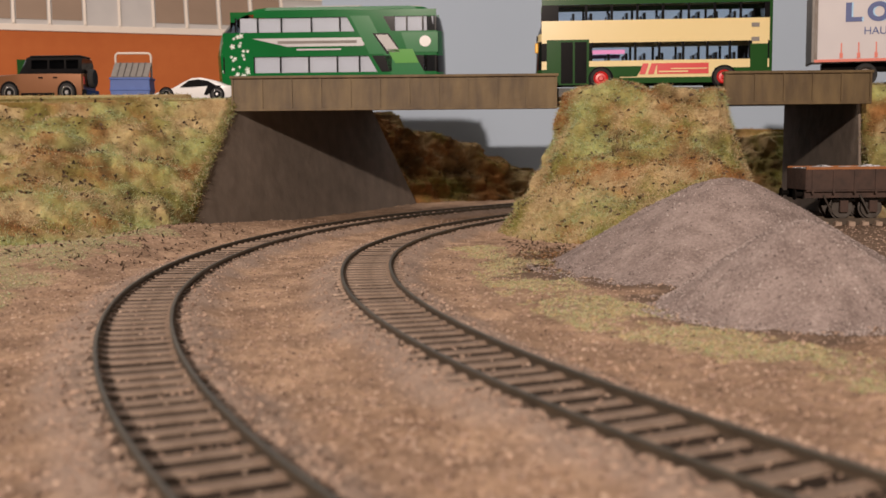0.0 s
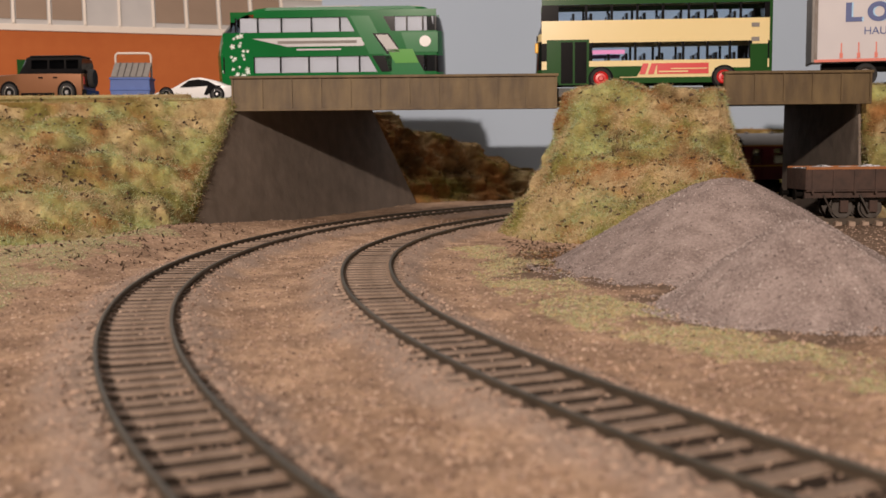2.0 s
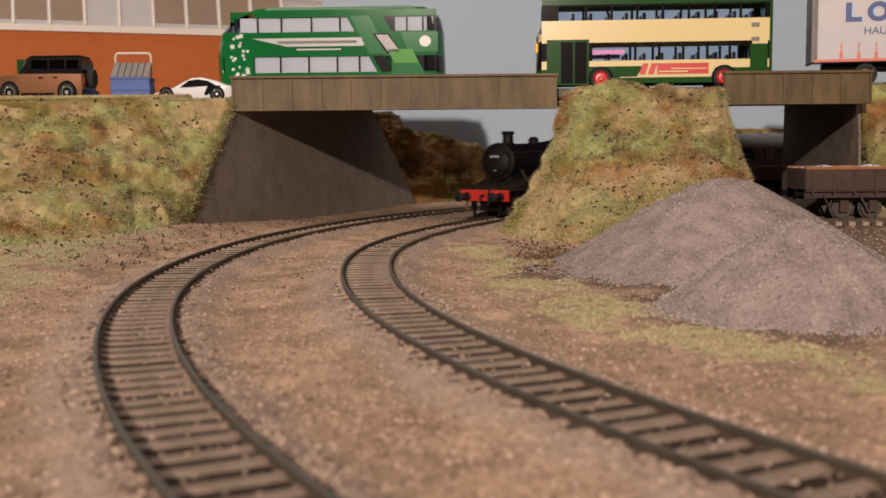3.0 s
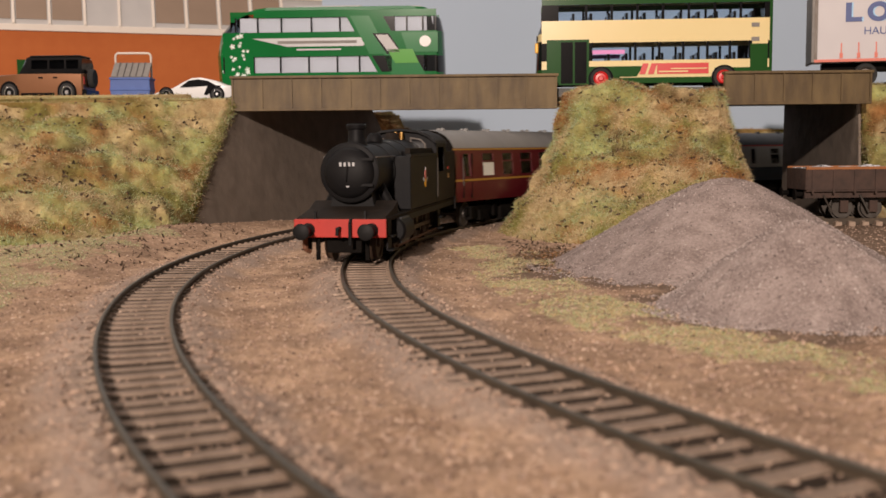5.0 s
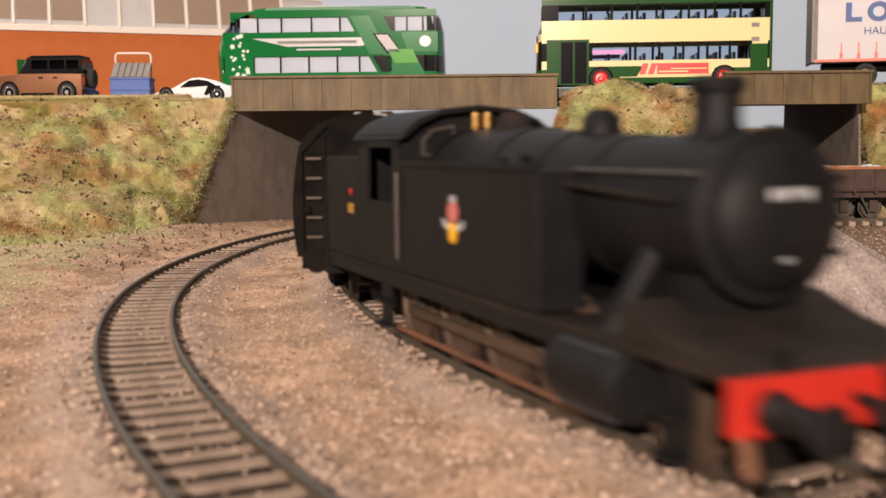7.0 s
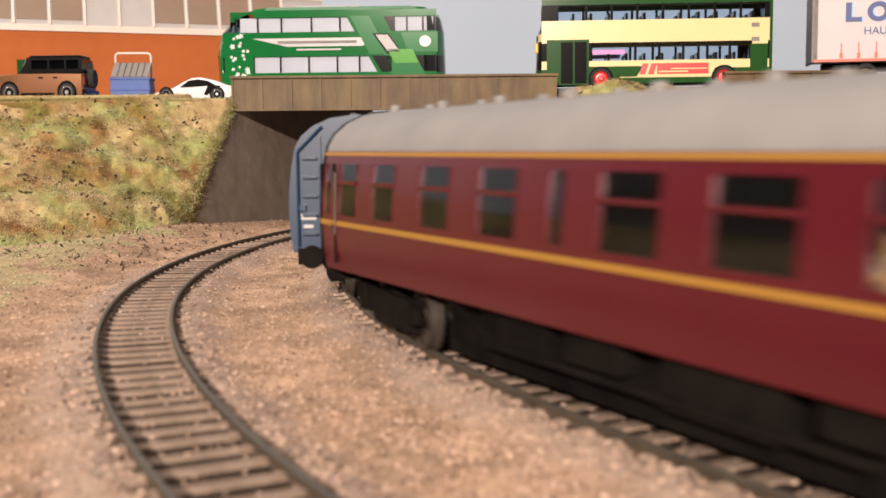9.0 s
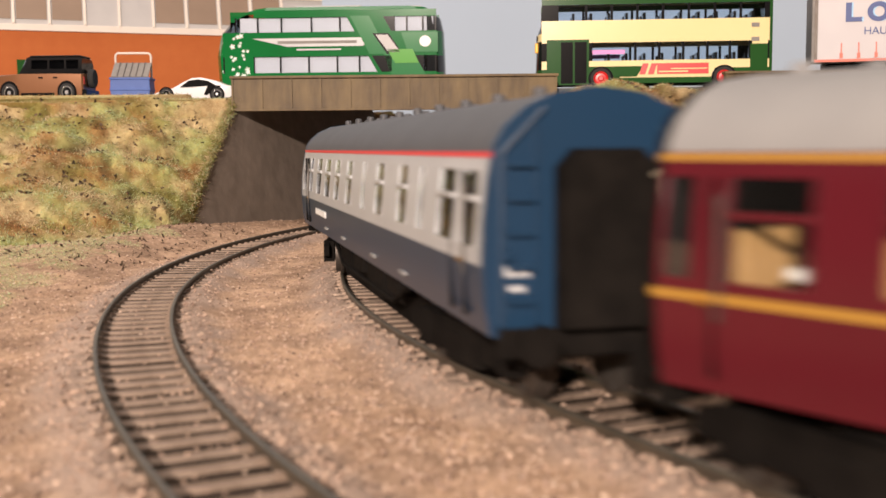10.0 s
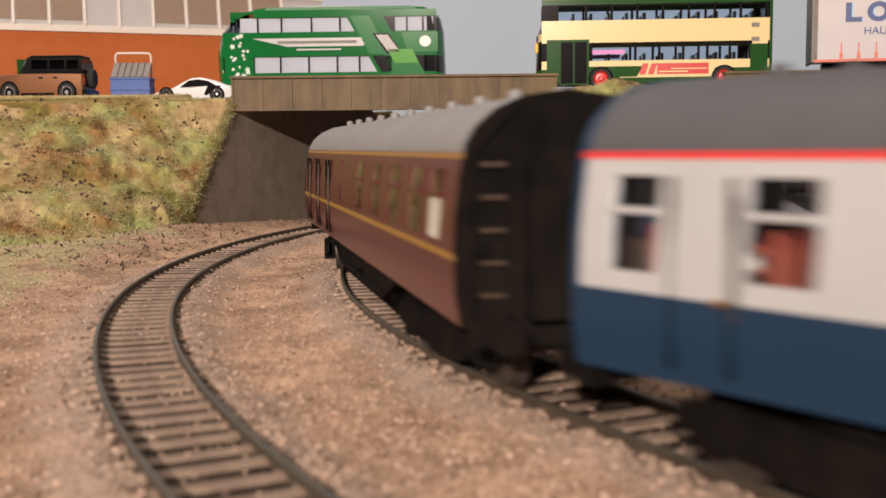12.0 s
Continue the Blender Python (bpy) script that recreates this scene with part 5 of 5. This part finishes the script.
        part("handrail", rod(B(), (-24, sy * 16.9, 19), (-24, sy * 16.9, 36), 0.3), STEEL, t)
        part("handrail", rod(B(), (66, sy * 9.8, ZC + 5.5), (36, sy * 10.2, ZC + 5.5), 0.3), STEEL, t)
        for x in (70, -36):
            st = B()
            box(st, x - 3, x + 3, sy * 14.6, sy * 15.2, 4, 15.2)
            box(st, x - 3, x + 3, sy * 14.6, sy * 17, 4, 4.6)
            box(st, x - 3, x + 3, sy * 14.6, sy * 17, 9, 9.6)
            part("footstep", st, BLACK, t)
        # cab side with its opening
        cs = B()
        box(cs, -50, -24, sy * 15.7, sy * 16.4, 16.6, 30)
        box(cs, -28, -24, sy * 15.7, sy * 16.4, 30, 43)
        box(cs, -50, -44, sy * 15.7, sy * 16.4, 30, 43)
        box(cs, -50, -24, sy * 15.7, sy * 16.4, 41, 43.6)
        part("cab_side", cs, BLACK, t)
        part("brake_hanger", box(B(), -1.2, 1.2, sy * 7, sy * 9, 2, 12), UNDER, t)
        bs = part("bunker_side", box(B(), -76, -50, sy * 15.5, sy * 16.4, 16.6, 39), BLACK, t, bevel=0.3)
        for z in (21, 26, 31):
            part("bunker_step", box(B(), -77.6, -75.8, sy * 11 - 2, sy * 11 + 2, z, z + 0.7), BLACK, t)
    part("tank_top", box(B(), -24, 36, -9, 9, 15, 18), BLACK, t)
    roof = [(-16.8, 42.6), (-16, 44), (-13, 46.4), (-8, 48.4), (0, 49.2), (8, 48.4), (13, 46.4), (16, 44), (16.8, 42.6), (15.8, 42.8), (12.6, 45.4), (8, 47.4), (0, 48.2), (-8, 47.4), (-12.6, 45.4), (-15.8, 42.8)]
    part("cab_roof", prism(B(), roof, -53, -21.5, "x"), BLACK, t, "", True)
    # cab front: an arched plate with two framed look-outs
    arch = [(-16, 30), (16, 30), (16, 42.6), (12.6, 45.2), (8, 47.2), (0, 48.0), (-8, 47.2), (-12.6, 45.2), (-16, 42.6)]
    part("cab_front", prism(B(), arch, -25, -24.2, "x"), BLACK, t)
    part("cab_beading", prism(B(), roof, -24.0, -23.2, "x"), FOOTPLATE, t, "", True)
    for sy in (-1, 1):
        fr = part("spectacle_rim", prism(B(), [(sy * 4.6, 39.2), (sy * 11.6, 39.2), (sy * 11.6, 42.4), (sy * 9.4, 44.6), (sy * 4.6, 45.4)], -24.2, -23.7, "x"), STEEL, t)
        part("spectacle_glass", prism(B(), [(sy * 5.2, 39.8), (sy * 11.0, 39.8), (sy * 11.0, 42.2), (sy * 9.2, 44.0), (sy * 5.2, 44.7)], -23.7, -23.5, "x"), BUSBLACK, fr)
    cb = B()
    box(cb, -51, -50.2, -16, 16, 16.6, 40)
    box(cb, -51, -50.2, -16, -8, 40, 44)
    box(cb, -51, -50.2, 8, 16, 40, 44)
    box(cb, -51, -50.2, -3, 3, 40, 47.6)
    part("cab_back", cb, BLACK, t)
    bk = B()
    box(bk, -76.4, -75.4, -16.4, 16.4, 16.6, 39)
    box(bk, -76, -50, -15.6, 15.6, 16.6, 35)
    part("bunker", bk, BLACK, t)
    part("coal", box(B(), -74, -52, -14, 14, 35, 38.5), UNDER, t, bevel=1.2)
    part("rear_beam", box(B(), -77.6, -76, -16.6, 16.6, 10.6, 17), BLACK, t)
    for y in (-11.4, 11.4):
        part("buffer", lathe(B(), [(0, 2.5), (-1.4, 2.2), (-5, 1.7), (-6.6, 1.3), (-6.8, 3), (-7.6, 3)], (-77.6, y, 13.6), "x", 18), BLACK, t, "", True)
    for x, r, sp in ((31, 9.2, True), (10.5, 9.2, True), (-10.5, 9.2, True), (-33, 9.2, True), (62, 6.3, True)):
        w = wheelset(t, x, r, split=sp)
        TURNING.append((w, x, r))
    return t


SIDE = [(13.2, 17.1), (18, 17.9), (24, 18.2), (30, 18.0), (36, 17.3), (40.2, 16.5)]


def side_y(z):
    return float(np.interp(z, [p[0] for p in SIDE], [p[1] for p in SIDE]))


def skin(x0, x1, zs, sy, th=0.6):
    """A strip of curved body side from x0 to x1 through the heights zs."""
    bm = B()
    rings = []
    for x in (x0, x1):
        rings.append([(x, sy * side_y(z), z) for z in zs] + [(x, sy * (side_y(z) - th), z) for z in reversed(zs)])
    return loft(bm, rings)


def coach(name_label, lower, upper, roof_mat, lines, windows, doors, end_mat, seats, waist, z_win, letters, bellows=None, rear=127.0):
    """A bogie coach; windows: (x, half width, kind) along the body; lines: (z0, z1, material) on both sides."""
    t = thing("railway_coach", name_label, "coach", "train coaches")
    L2, R2 = 127.0, rear
    zw0, zw1 = z_win
    for sy in (-1, 1):
        part("lower_panel", skin(-R2, L2, [13.2, 16, 18, 21, waist], sy), lower, t, smooth=True)
        part("waist_panel", skin(-R2, L2, [waist, zw0], sy), upper, t, smooth=True)
        part("cantrail_panel", skin(-R2, L2, [zw1, 38.4, 40.2], sy), upper, t, smooth=True)
        edges = [-R2]
        for x, h, k in sorted(windows):
            edges += [x - h, x + h]
        edges.append(L2)
        for i in range(0, len(edges), 2):
            if edges[i + 1] - edges[i] > 0.1:
                part("window_pillar", skin(edges[i], edges[i + 1], [zw0, 30, 33, zw1], sy), upper, t, smooth=True)
        for x, h, k in windows:
            w = part("window", skin(x - h, x + h, [zw0, 30, 33, zw1], sy, 0.2), SMOKE if k == "dark" else GLASS, t)
            w.visible_shadow = False
            y = side_y(32)
            fr = B()
            zb = zw1 - (zw1 - zw0) * 0.36
            if h > 3:
                box(fr, x - h, x + h, sy * y - 0.45, sy * y + 0.25, zb - 0.4, zb + 0.4)
            for a in (x - h, x + h):
                rod(fr, (a, sy * (side_y(zw0) + 0.02), zw0), (a, sy * (side_y(zw1) + 0.02), zw1), 0.22, 5)
            part("window_frame", fr, upper, w)
            if k == "frosted":
                part("blind", skin(x - h, x + h, [zw0, zb], sy, 0.5), TABLE, w)
        for z0, z1, m in lines:
            q = skin(-R2, L2, [z0, z1], sy, 0.3)
            for v in q.verts:
                v.co.y += sy * 0.12
            part("lining", q, m, t)
        for x in doors:
            for dx in (-4.2, 4.2):
                part("door_edge", box(B(), x + dx - 0.15, x + dx + 0.15, sy * 17.6, sy * 18.28, 15, zw1), UNDER, t)
            part("door_handle", box(B(), x + 2.4, x + 3.8, sy * 18.0, sy * 18.9, waist - 0.3, waist + 0.4), BRASS, t)
            part("grab_rail", rod(B(), (x + 5.2, sy * 18.6, waist - 2), (x + 5.2, sy * 18.2, zw1 - 2), 0.25), STEEL, t)
        if letters:
            a, b = letters
            part("lettering_bar", box(B(), a, b, sy * 18.05, sy * 18.4, 19.2, 21.0), WHITE, t)
        for x in (-58, -20, 30, 66):
            part("step_patch", box(B(), x - 2.5, x + 2.5, sy * 17.6, sy * 18.3, 15.6, 16.2), ROOFGREY, t) if letters else None
    # roof: an arc with rain strips and small vents
    arc = [(-16.5, 40.0), (-16.2, 41.4), (-14.6, 44), (-11.5, 46.6), (-7, 48.6), (0, 49.6), (7, 48.6), (11.5, 46.6), (14.6, 44), (16.2, 41.4), (16.5, 40.0)]
    rings = []
    for x, k in ((-R2 + 0.6, 1.0), (-R2 + 3, 1.0), (L2 - 3, 1.0), (L2 - 0.6, 1.0)):
        rings.append([(x, y * k, 40 + (z - 40) * k) for y, z in arc])
    part("roof", loft(B(), rings), roof_mat, t, smooth=True)
    for x in range(-108, 120, 24):
        for y in (-3, 3):
            part("roof_vent", lathe(B(), [(48.6, 1.2), (50.2, 1.2), (50.6, 0.7)], (x + (6 if y > 0 else 0), y, 0), "z", 10), roof_mat, t)
    for sx, E2 in ((-1, R2), (1, L2)):
        e = B()
        ring = [(-y, z) for y, z in [(p[1], p[0]) for p in SIDE]] + arc + [(y, z) for y, z in reversed([(p[1], p[0]) for p in SIDE])]
        prism(e, [(p[0] * 1.004, 14 + (p[1] - 14) * 1.004) for p in ring], sx * (E2 - 0.7), sx * (E2 + 0.6), "x")
        en = part("end", e, end_mat, t, smooth=False)
        gm, deep, hw = (bellows, 8.6, 8.4) if bellows and sx < 0 else (UNDER, 5.2, 7.0)
        hood = [(-hw, 14.5), (hw, 14.5), (hw, 37.5), (hw - 2.4, 40.2), (-hw + 2.4, 40.2), (-hw, 37.5)]
        part("gangway", prism(B(), hood, sx * (E2 + 0.3), sx * (E2 + deep), "x"), gm, en, "ribbed corridor bellows", bevel=0.5)
        for q in range(1, 5):
            a = E2 + deep * q / 5
            part("bellows_rib", prism(B(), [(y * 1.05, 14.2 + (z - 14.2) * 1.015) for y, z in hood], sx * (a - 0.3), sx * (a + 0.3), "x"), gm, en)
        part("end_rib", box(B(), sx * (E2 + 0.4), sx * (E2 + 1.4), -10.2, -9.4, 15, 44), end_mat, en)
        part("end_rib", box(B(), sx * (E2 + 0.4), sx * (E2 + 1.4), 9.4, 10.2, 15, 44), end_mat, en)
        part("end_pipe", rod(rod(B(), (sx * (E2 + 1.2), -15.6, 15), (sx * (E2 + 1.2), -15.6, 40), 0.4), (sx * (E2 + 1.2), -15.6, 40), (sx * (E2 + 1.2), -9, 46.6), 0.4), end_mat, en)
        part("lamp_bracket", box(B(), sx * (E2 + 0.4), sx * (E2 + 1.8), -15.2, -13.6, 24.5, 26), end_mat, en)
        for z in range(18, 42, 5):
            for y in (-12.5, 12.5):
                part("end_step", box(B(), sx * (E2 + 0.3), sx * (E2 + 2), y - 2, y + 2, z, z + 0.6), RODS if end_mat is not BLUE else BLUE, en)
        part("data_panel", box(B(), sx * (E2 + 0.3), sx * (E2 + 0.45), 9, 13.5, 32, 35.5), TABLE, en)
        part("buffer_beam", box(B(), sx * (E2 - 1), sx * (E2 + 1), -16, 16, 10, 14.4), UNDER, t)
        for y in (-11.4, 11.4):
            part("buffer", lathe(B(), [(0, 1.8), (sx * 4, 1.5), (sx * 5, 1.4), (sx * 5.2, 3.1), (sx * 6, 3.0)], (sx * (E2 + 1), y, 12.6), "x", 16), UNDER, t, smooth=True)
    part("floor", box(B(), -R2 + 1, L2 - 1, -17, 17, 13.4, 15), UNDER, t)
    part("interior_floor", box(B(), -R2 + 2, L2 - 2, -16.4, 16.4, 15, 16), WOODY, t)
    x = -R2 + 16
    while x < L2 - 14:
        for y in (-10.5, 10.5):
            s = B()
            box(s, x - 5.2, x - 1.8, y - 5, y + 5, 16, 21)
            box(s, x - 6.4, x - 4.8, y - 5, y + 5, 16, 31.5)
            box(s, x + 7.8, x + 11.2, y - 5, y + 5, 16, 21)
            box(s, x + 10.8, x + 12.4, y - 5, y + 5, 16, 31.5)
            part("seat", s, seats, t)
            tb = B()
            box(tb, x + 0.5, x + 5.5, y - 5, y + 5, 26.6, 27.8)
            box(tb, x + 2.6, x + 3.4, y - 0.5, y + 0.5, 16, 26.6)
            part("table", tb, TABLE, t)
        x += 22
    # underframe boxes, trusses and bogies
    for sy in (-1, 1):
        for a, b, z in ((-46, -26, 5.5), (-20, -6, 7.5), (4, 26, 5), (32, 46, 8)):
            part("battery_box", box(B(), a, b, sy * 8, sy * 15, z, 13.4), UNDER, t, bevel=0.4)
        part("truss", rod(rod(rod(B(), (-60, sy * 15, 13), (-40, sy * 15, 6.5), 0.7), (-40, sy * 15, 6.5), (40, sy * 15, 6.5), 0.7), (40, sy * 15, 6.5), (60, sy * 15, 13), 0.7), UNDER, t)
    # oversized black block, added to keep light from passing beneath the coach
    part("underframe_filler", box(B(), -66, 66, -11, 11, 1.2, 13.4), UNDER, t)
    bogies = []
    for bx in (-92, 92):
        bo = part("bogie", box(B(), -4, 4, -11.6, 11.6, 7, 12.5), UNDER, t)
        for sy in (-1, 1):
            part("side_frame", prism(B(), [(-24, 9), (-20, 10), (20, 10), (24, 9), (24, 6), (18, 5), (10, 4), (-10, 4), (-18, 5), (-24, 6)], sy * 12.4 - 0.8, sy * 12.4 + 0.8, "y"), UNDER, bo)
            for ax in (-17, 17):
                part("axle_box", box(B(), ax - 2.8, ax + 2.8, sy * 12.2 - 1.4, sy * 12.2 + 2.2, 3.6, 10.4), UNDER, bo, bevel=0.3)
            part("spring", box(B(), -7, 7, sy * 12.4 - 1, sy * 12.4 + 2, 2.6, 8), UNDER, bo, bevel=0.4)
        bo.matrix_basis = pose(bx * MM, 0, 0)
        bogies.append((bo, bx))
        for ax in (-17, 17):
            w = wheelset(bo, ax, 6.4)
            TURNING.append((w, ax, 6.4))
    return t, bogies


WINDOWS_A = [(-114, 2.2, "clear"), (-102, 5.3, "clear"), (-82.8, 5.6, "clear"), (-59.5, 6.2, "clear"), (-36, 6.5, "clear"), (-18, 2.2, "clear"), (0, 7, "clear"), (24, 7.5, "clear"),
             (48, 7, "clear"), (70, 6, "clear"), (92, 6, "frosted"), (114, 3, "clear")]
WINDOWS_B = [(-117.5, 3.8, "clear"), (-97, 4.5, "clear"), (-75, 6.1, "clear"), (-53.5, 6.3, "clear"), (-32, 4.9, "clear"), (-8.5, 5, "clear"), (16, 2.7, "clear"), (38.5, 5.2, "clear"), (65, 5, "clear"),
             (83, 2.5, "clear"), (103, 6.2, "clear"), (118.5, 4.3, "clear")]
WINDOWS_C = [(-90, 2, "clear"), (-46, 2, "clear"), (-18, 2, "clear"), (19, 6, "clear"), (46, 5.5, "clear"), (70, 6, "clear"), (93, 6, "clear"), (111, 5, "frosted")]
engine = locomotive()
coach_a, bog_a = coach("maroon corridor coach with gold lining and grey roof", MAROON, MAROON, ROOFGREY, [(23.5, 24.6, GOLD), (39.2, 40.0, GOLD)], WINDOWS_A, (-113, 114),
                       UNDER, WOODY, 23.5, (26.0, 37.4), None, CREAM, 117.5)
coach_b, bog_b = coach("blue and off-white corridor coach with dark roof", BLUE, OFFWHITE, ROOFDARK, [(39.4, 40.2, REDLINE)], WINDOWS_B, (-107.5, 112),
                       BLUE, SEATRED, 23.5, (26.0, 37.4), (-82, -57))
coach_c, bog_c = coach("maroon brake coach with gold lining and grey roof", MAROON, MAROON, ROOFGREY, [(23.5, 24.6, GOLD), (39.2, 40.0, GOLD)],
                       WINDOWS_C,
                       (-110, -80, -50), UNDER, WOODY, 23.5, (26.0, 37.4), None)

for a, b, z0, z1 in ((-15.0, -11.0, 22.0, 23.6), (-14.4, -11.8, 19.8, 20.7)):
    part("lettering_bar", box(B(), 127.6, 127.8, a, b, z0, z1), OFFWHITE, coach_b)


# ---- movement along the near track ----
def s_of(deg):
    return float(np.interp(215 - deg, np.arange(len(NEAR_S)) * 0.1, NEAR_S))


# where the chimney stands along the line, in millimetres past the 55 degree mark
RUN = [(0.0, -140), (1.0, 0), (2.6, 238), (3.0, 290), (4.0, 414), (5.0, 540), (6.0, 673), (6.5, 744), (7.5, 873), (10.0, 1203), (11.0, 1337), (12.0, 1471)]
S55 = s_of(55)


def run_at(t):
    p = RUN
    i = 0
    while i < len(p) - 2 and t > p[i + 1][0]:
        i += 1
    q = [p[max(0, min(len(p) - 1, k))] for k in (i - 1, i, i + 1, i + 2)]
    h = q[2][0] - q[1][0]
    u = (t - q[1][0]) / h
    m1 = (q[2][1] - q[0][1]) / (q[2][0] - q[0][0])
    m2 = (q[3][1] - q[1][1]) / (q[3][0] - q[1][0])
    return (2 * u**3 - 3 * u**2 + 1) * q[1][1] + (u**3 - 2 * u**2 + u) * h * m1 + (-2 * u**3 + 3 * u**2) * q[2][1] + (u**3 - u**2) * h * m2


def vehicle_pose(s_mid, half, mid=0.0):
    """A vehicle whose two pivots stand on the line, half a wheelbase before and behind a point mid along it."""
    a, _ = along(NEAR_Q, NEAR_S, s_mid + mid + half)
    b, _ = along(NEAR_Q, NEAR_S, s_mid + mid - half)
    c = (a + b) / 2 - (a - b) / np.linalg.norm(a - b) * mid
    return math.degrees(math.atan2(a[1] - b[1], a[0] - b[0])), c


LOCO_BACK = 56.0
MIDS = ((engine, 0.0, 30.0, ()), (coach_a, 214.0, 92.0, bog_a), (coach_b, 212.0 + 273.5, 92.0, bog_b), (coach_c, 212.0 + 550, 92.0, bog_c))


def motions():
    times = [i / 10 for i in range(121)]
    for ob, back, half, bogies in MIDS:
        rows, turn = [], {b: [] for b, _ in bogies}
        for t in times:
            s = S55 + run_at(t) - LOCO_BACK - back
            yaw, c = vehicle_pose(s, half, -10.0 if ob is engine else 0.0)
            rows.append((t, pose(c[0] * MM, c[1] * MM, RAIL_TOP * MM, 0, 0, yaw)))
            for b, bx in bogies:
                _, a = along(NEAR_Q, NEAR_S, s + bx)
                d = (math.degrees(a) - yaw + 180) % 360 - 180
                turn[b].append((t, pose(bx * MM, 0, 0, 0, 0, d)))
        walk(ob, rows)
        for b, r in turn.items():
            walk(b, r)
    fine = [i / 15 for i in range(181)]
    for w, x, r in TURNING:
        walk(w, [(t, pose(x * MM, 0, r * MM, 0, math.degrees(run_at(t) / r), 0)) for t in fine])


motions()
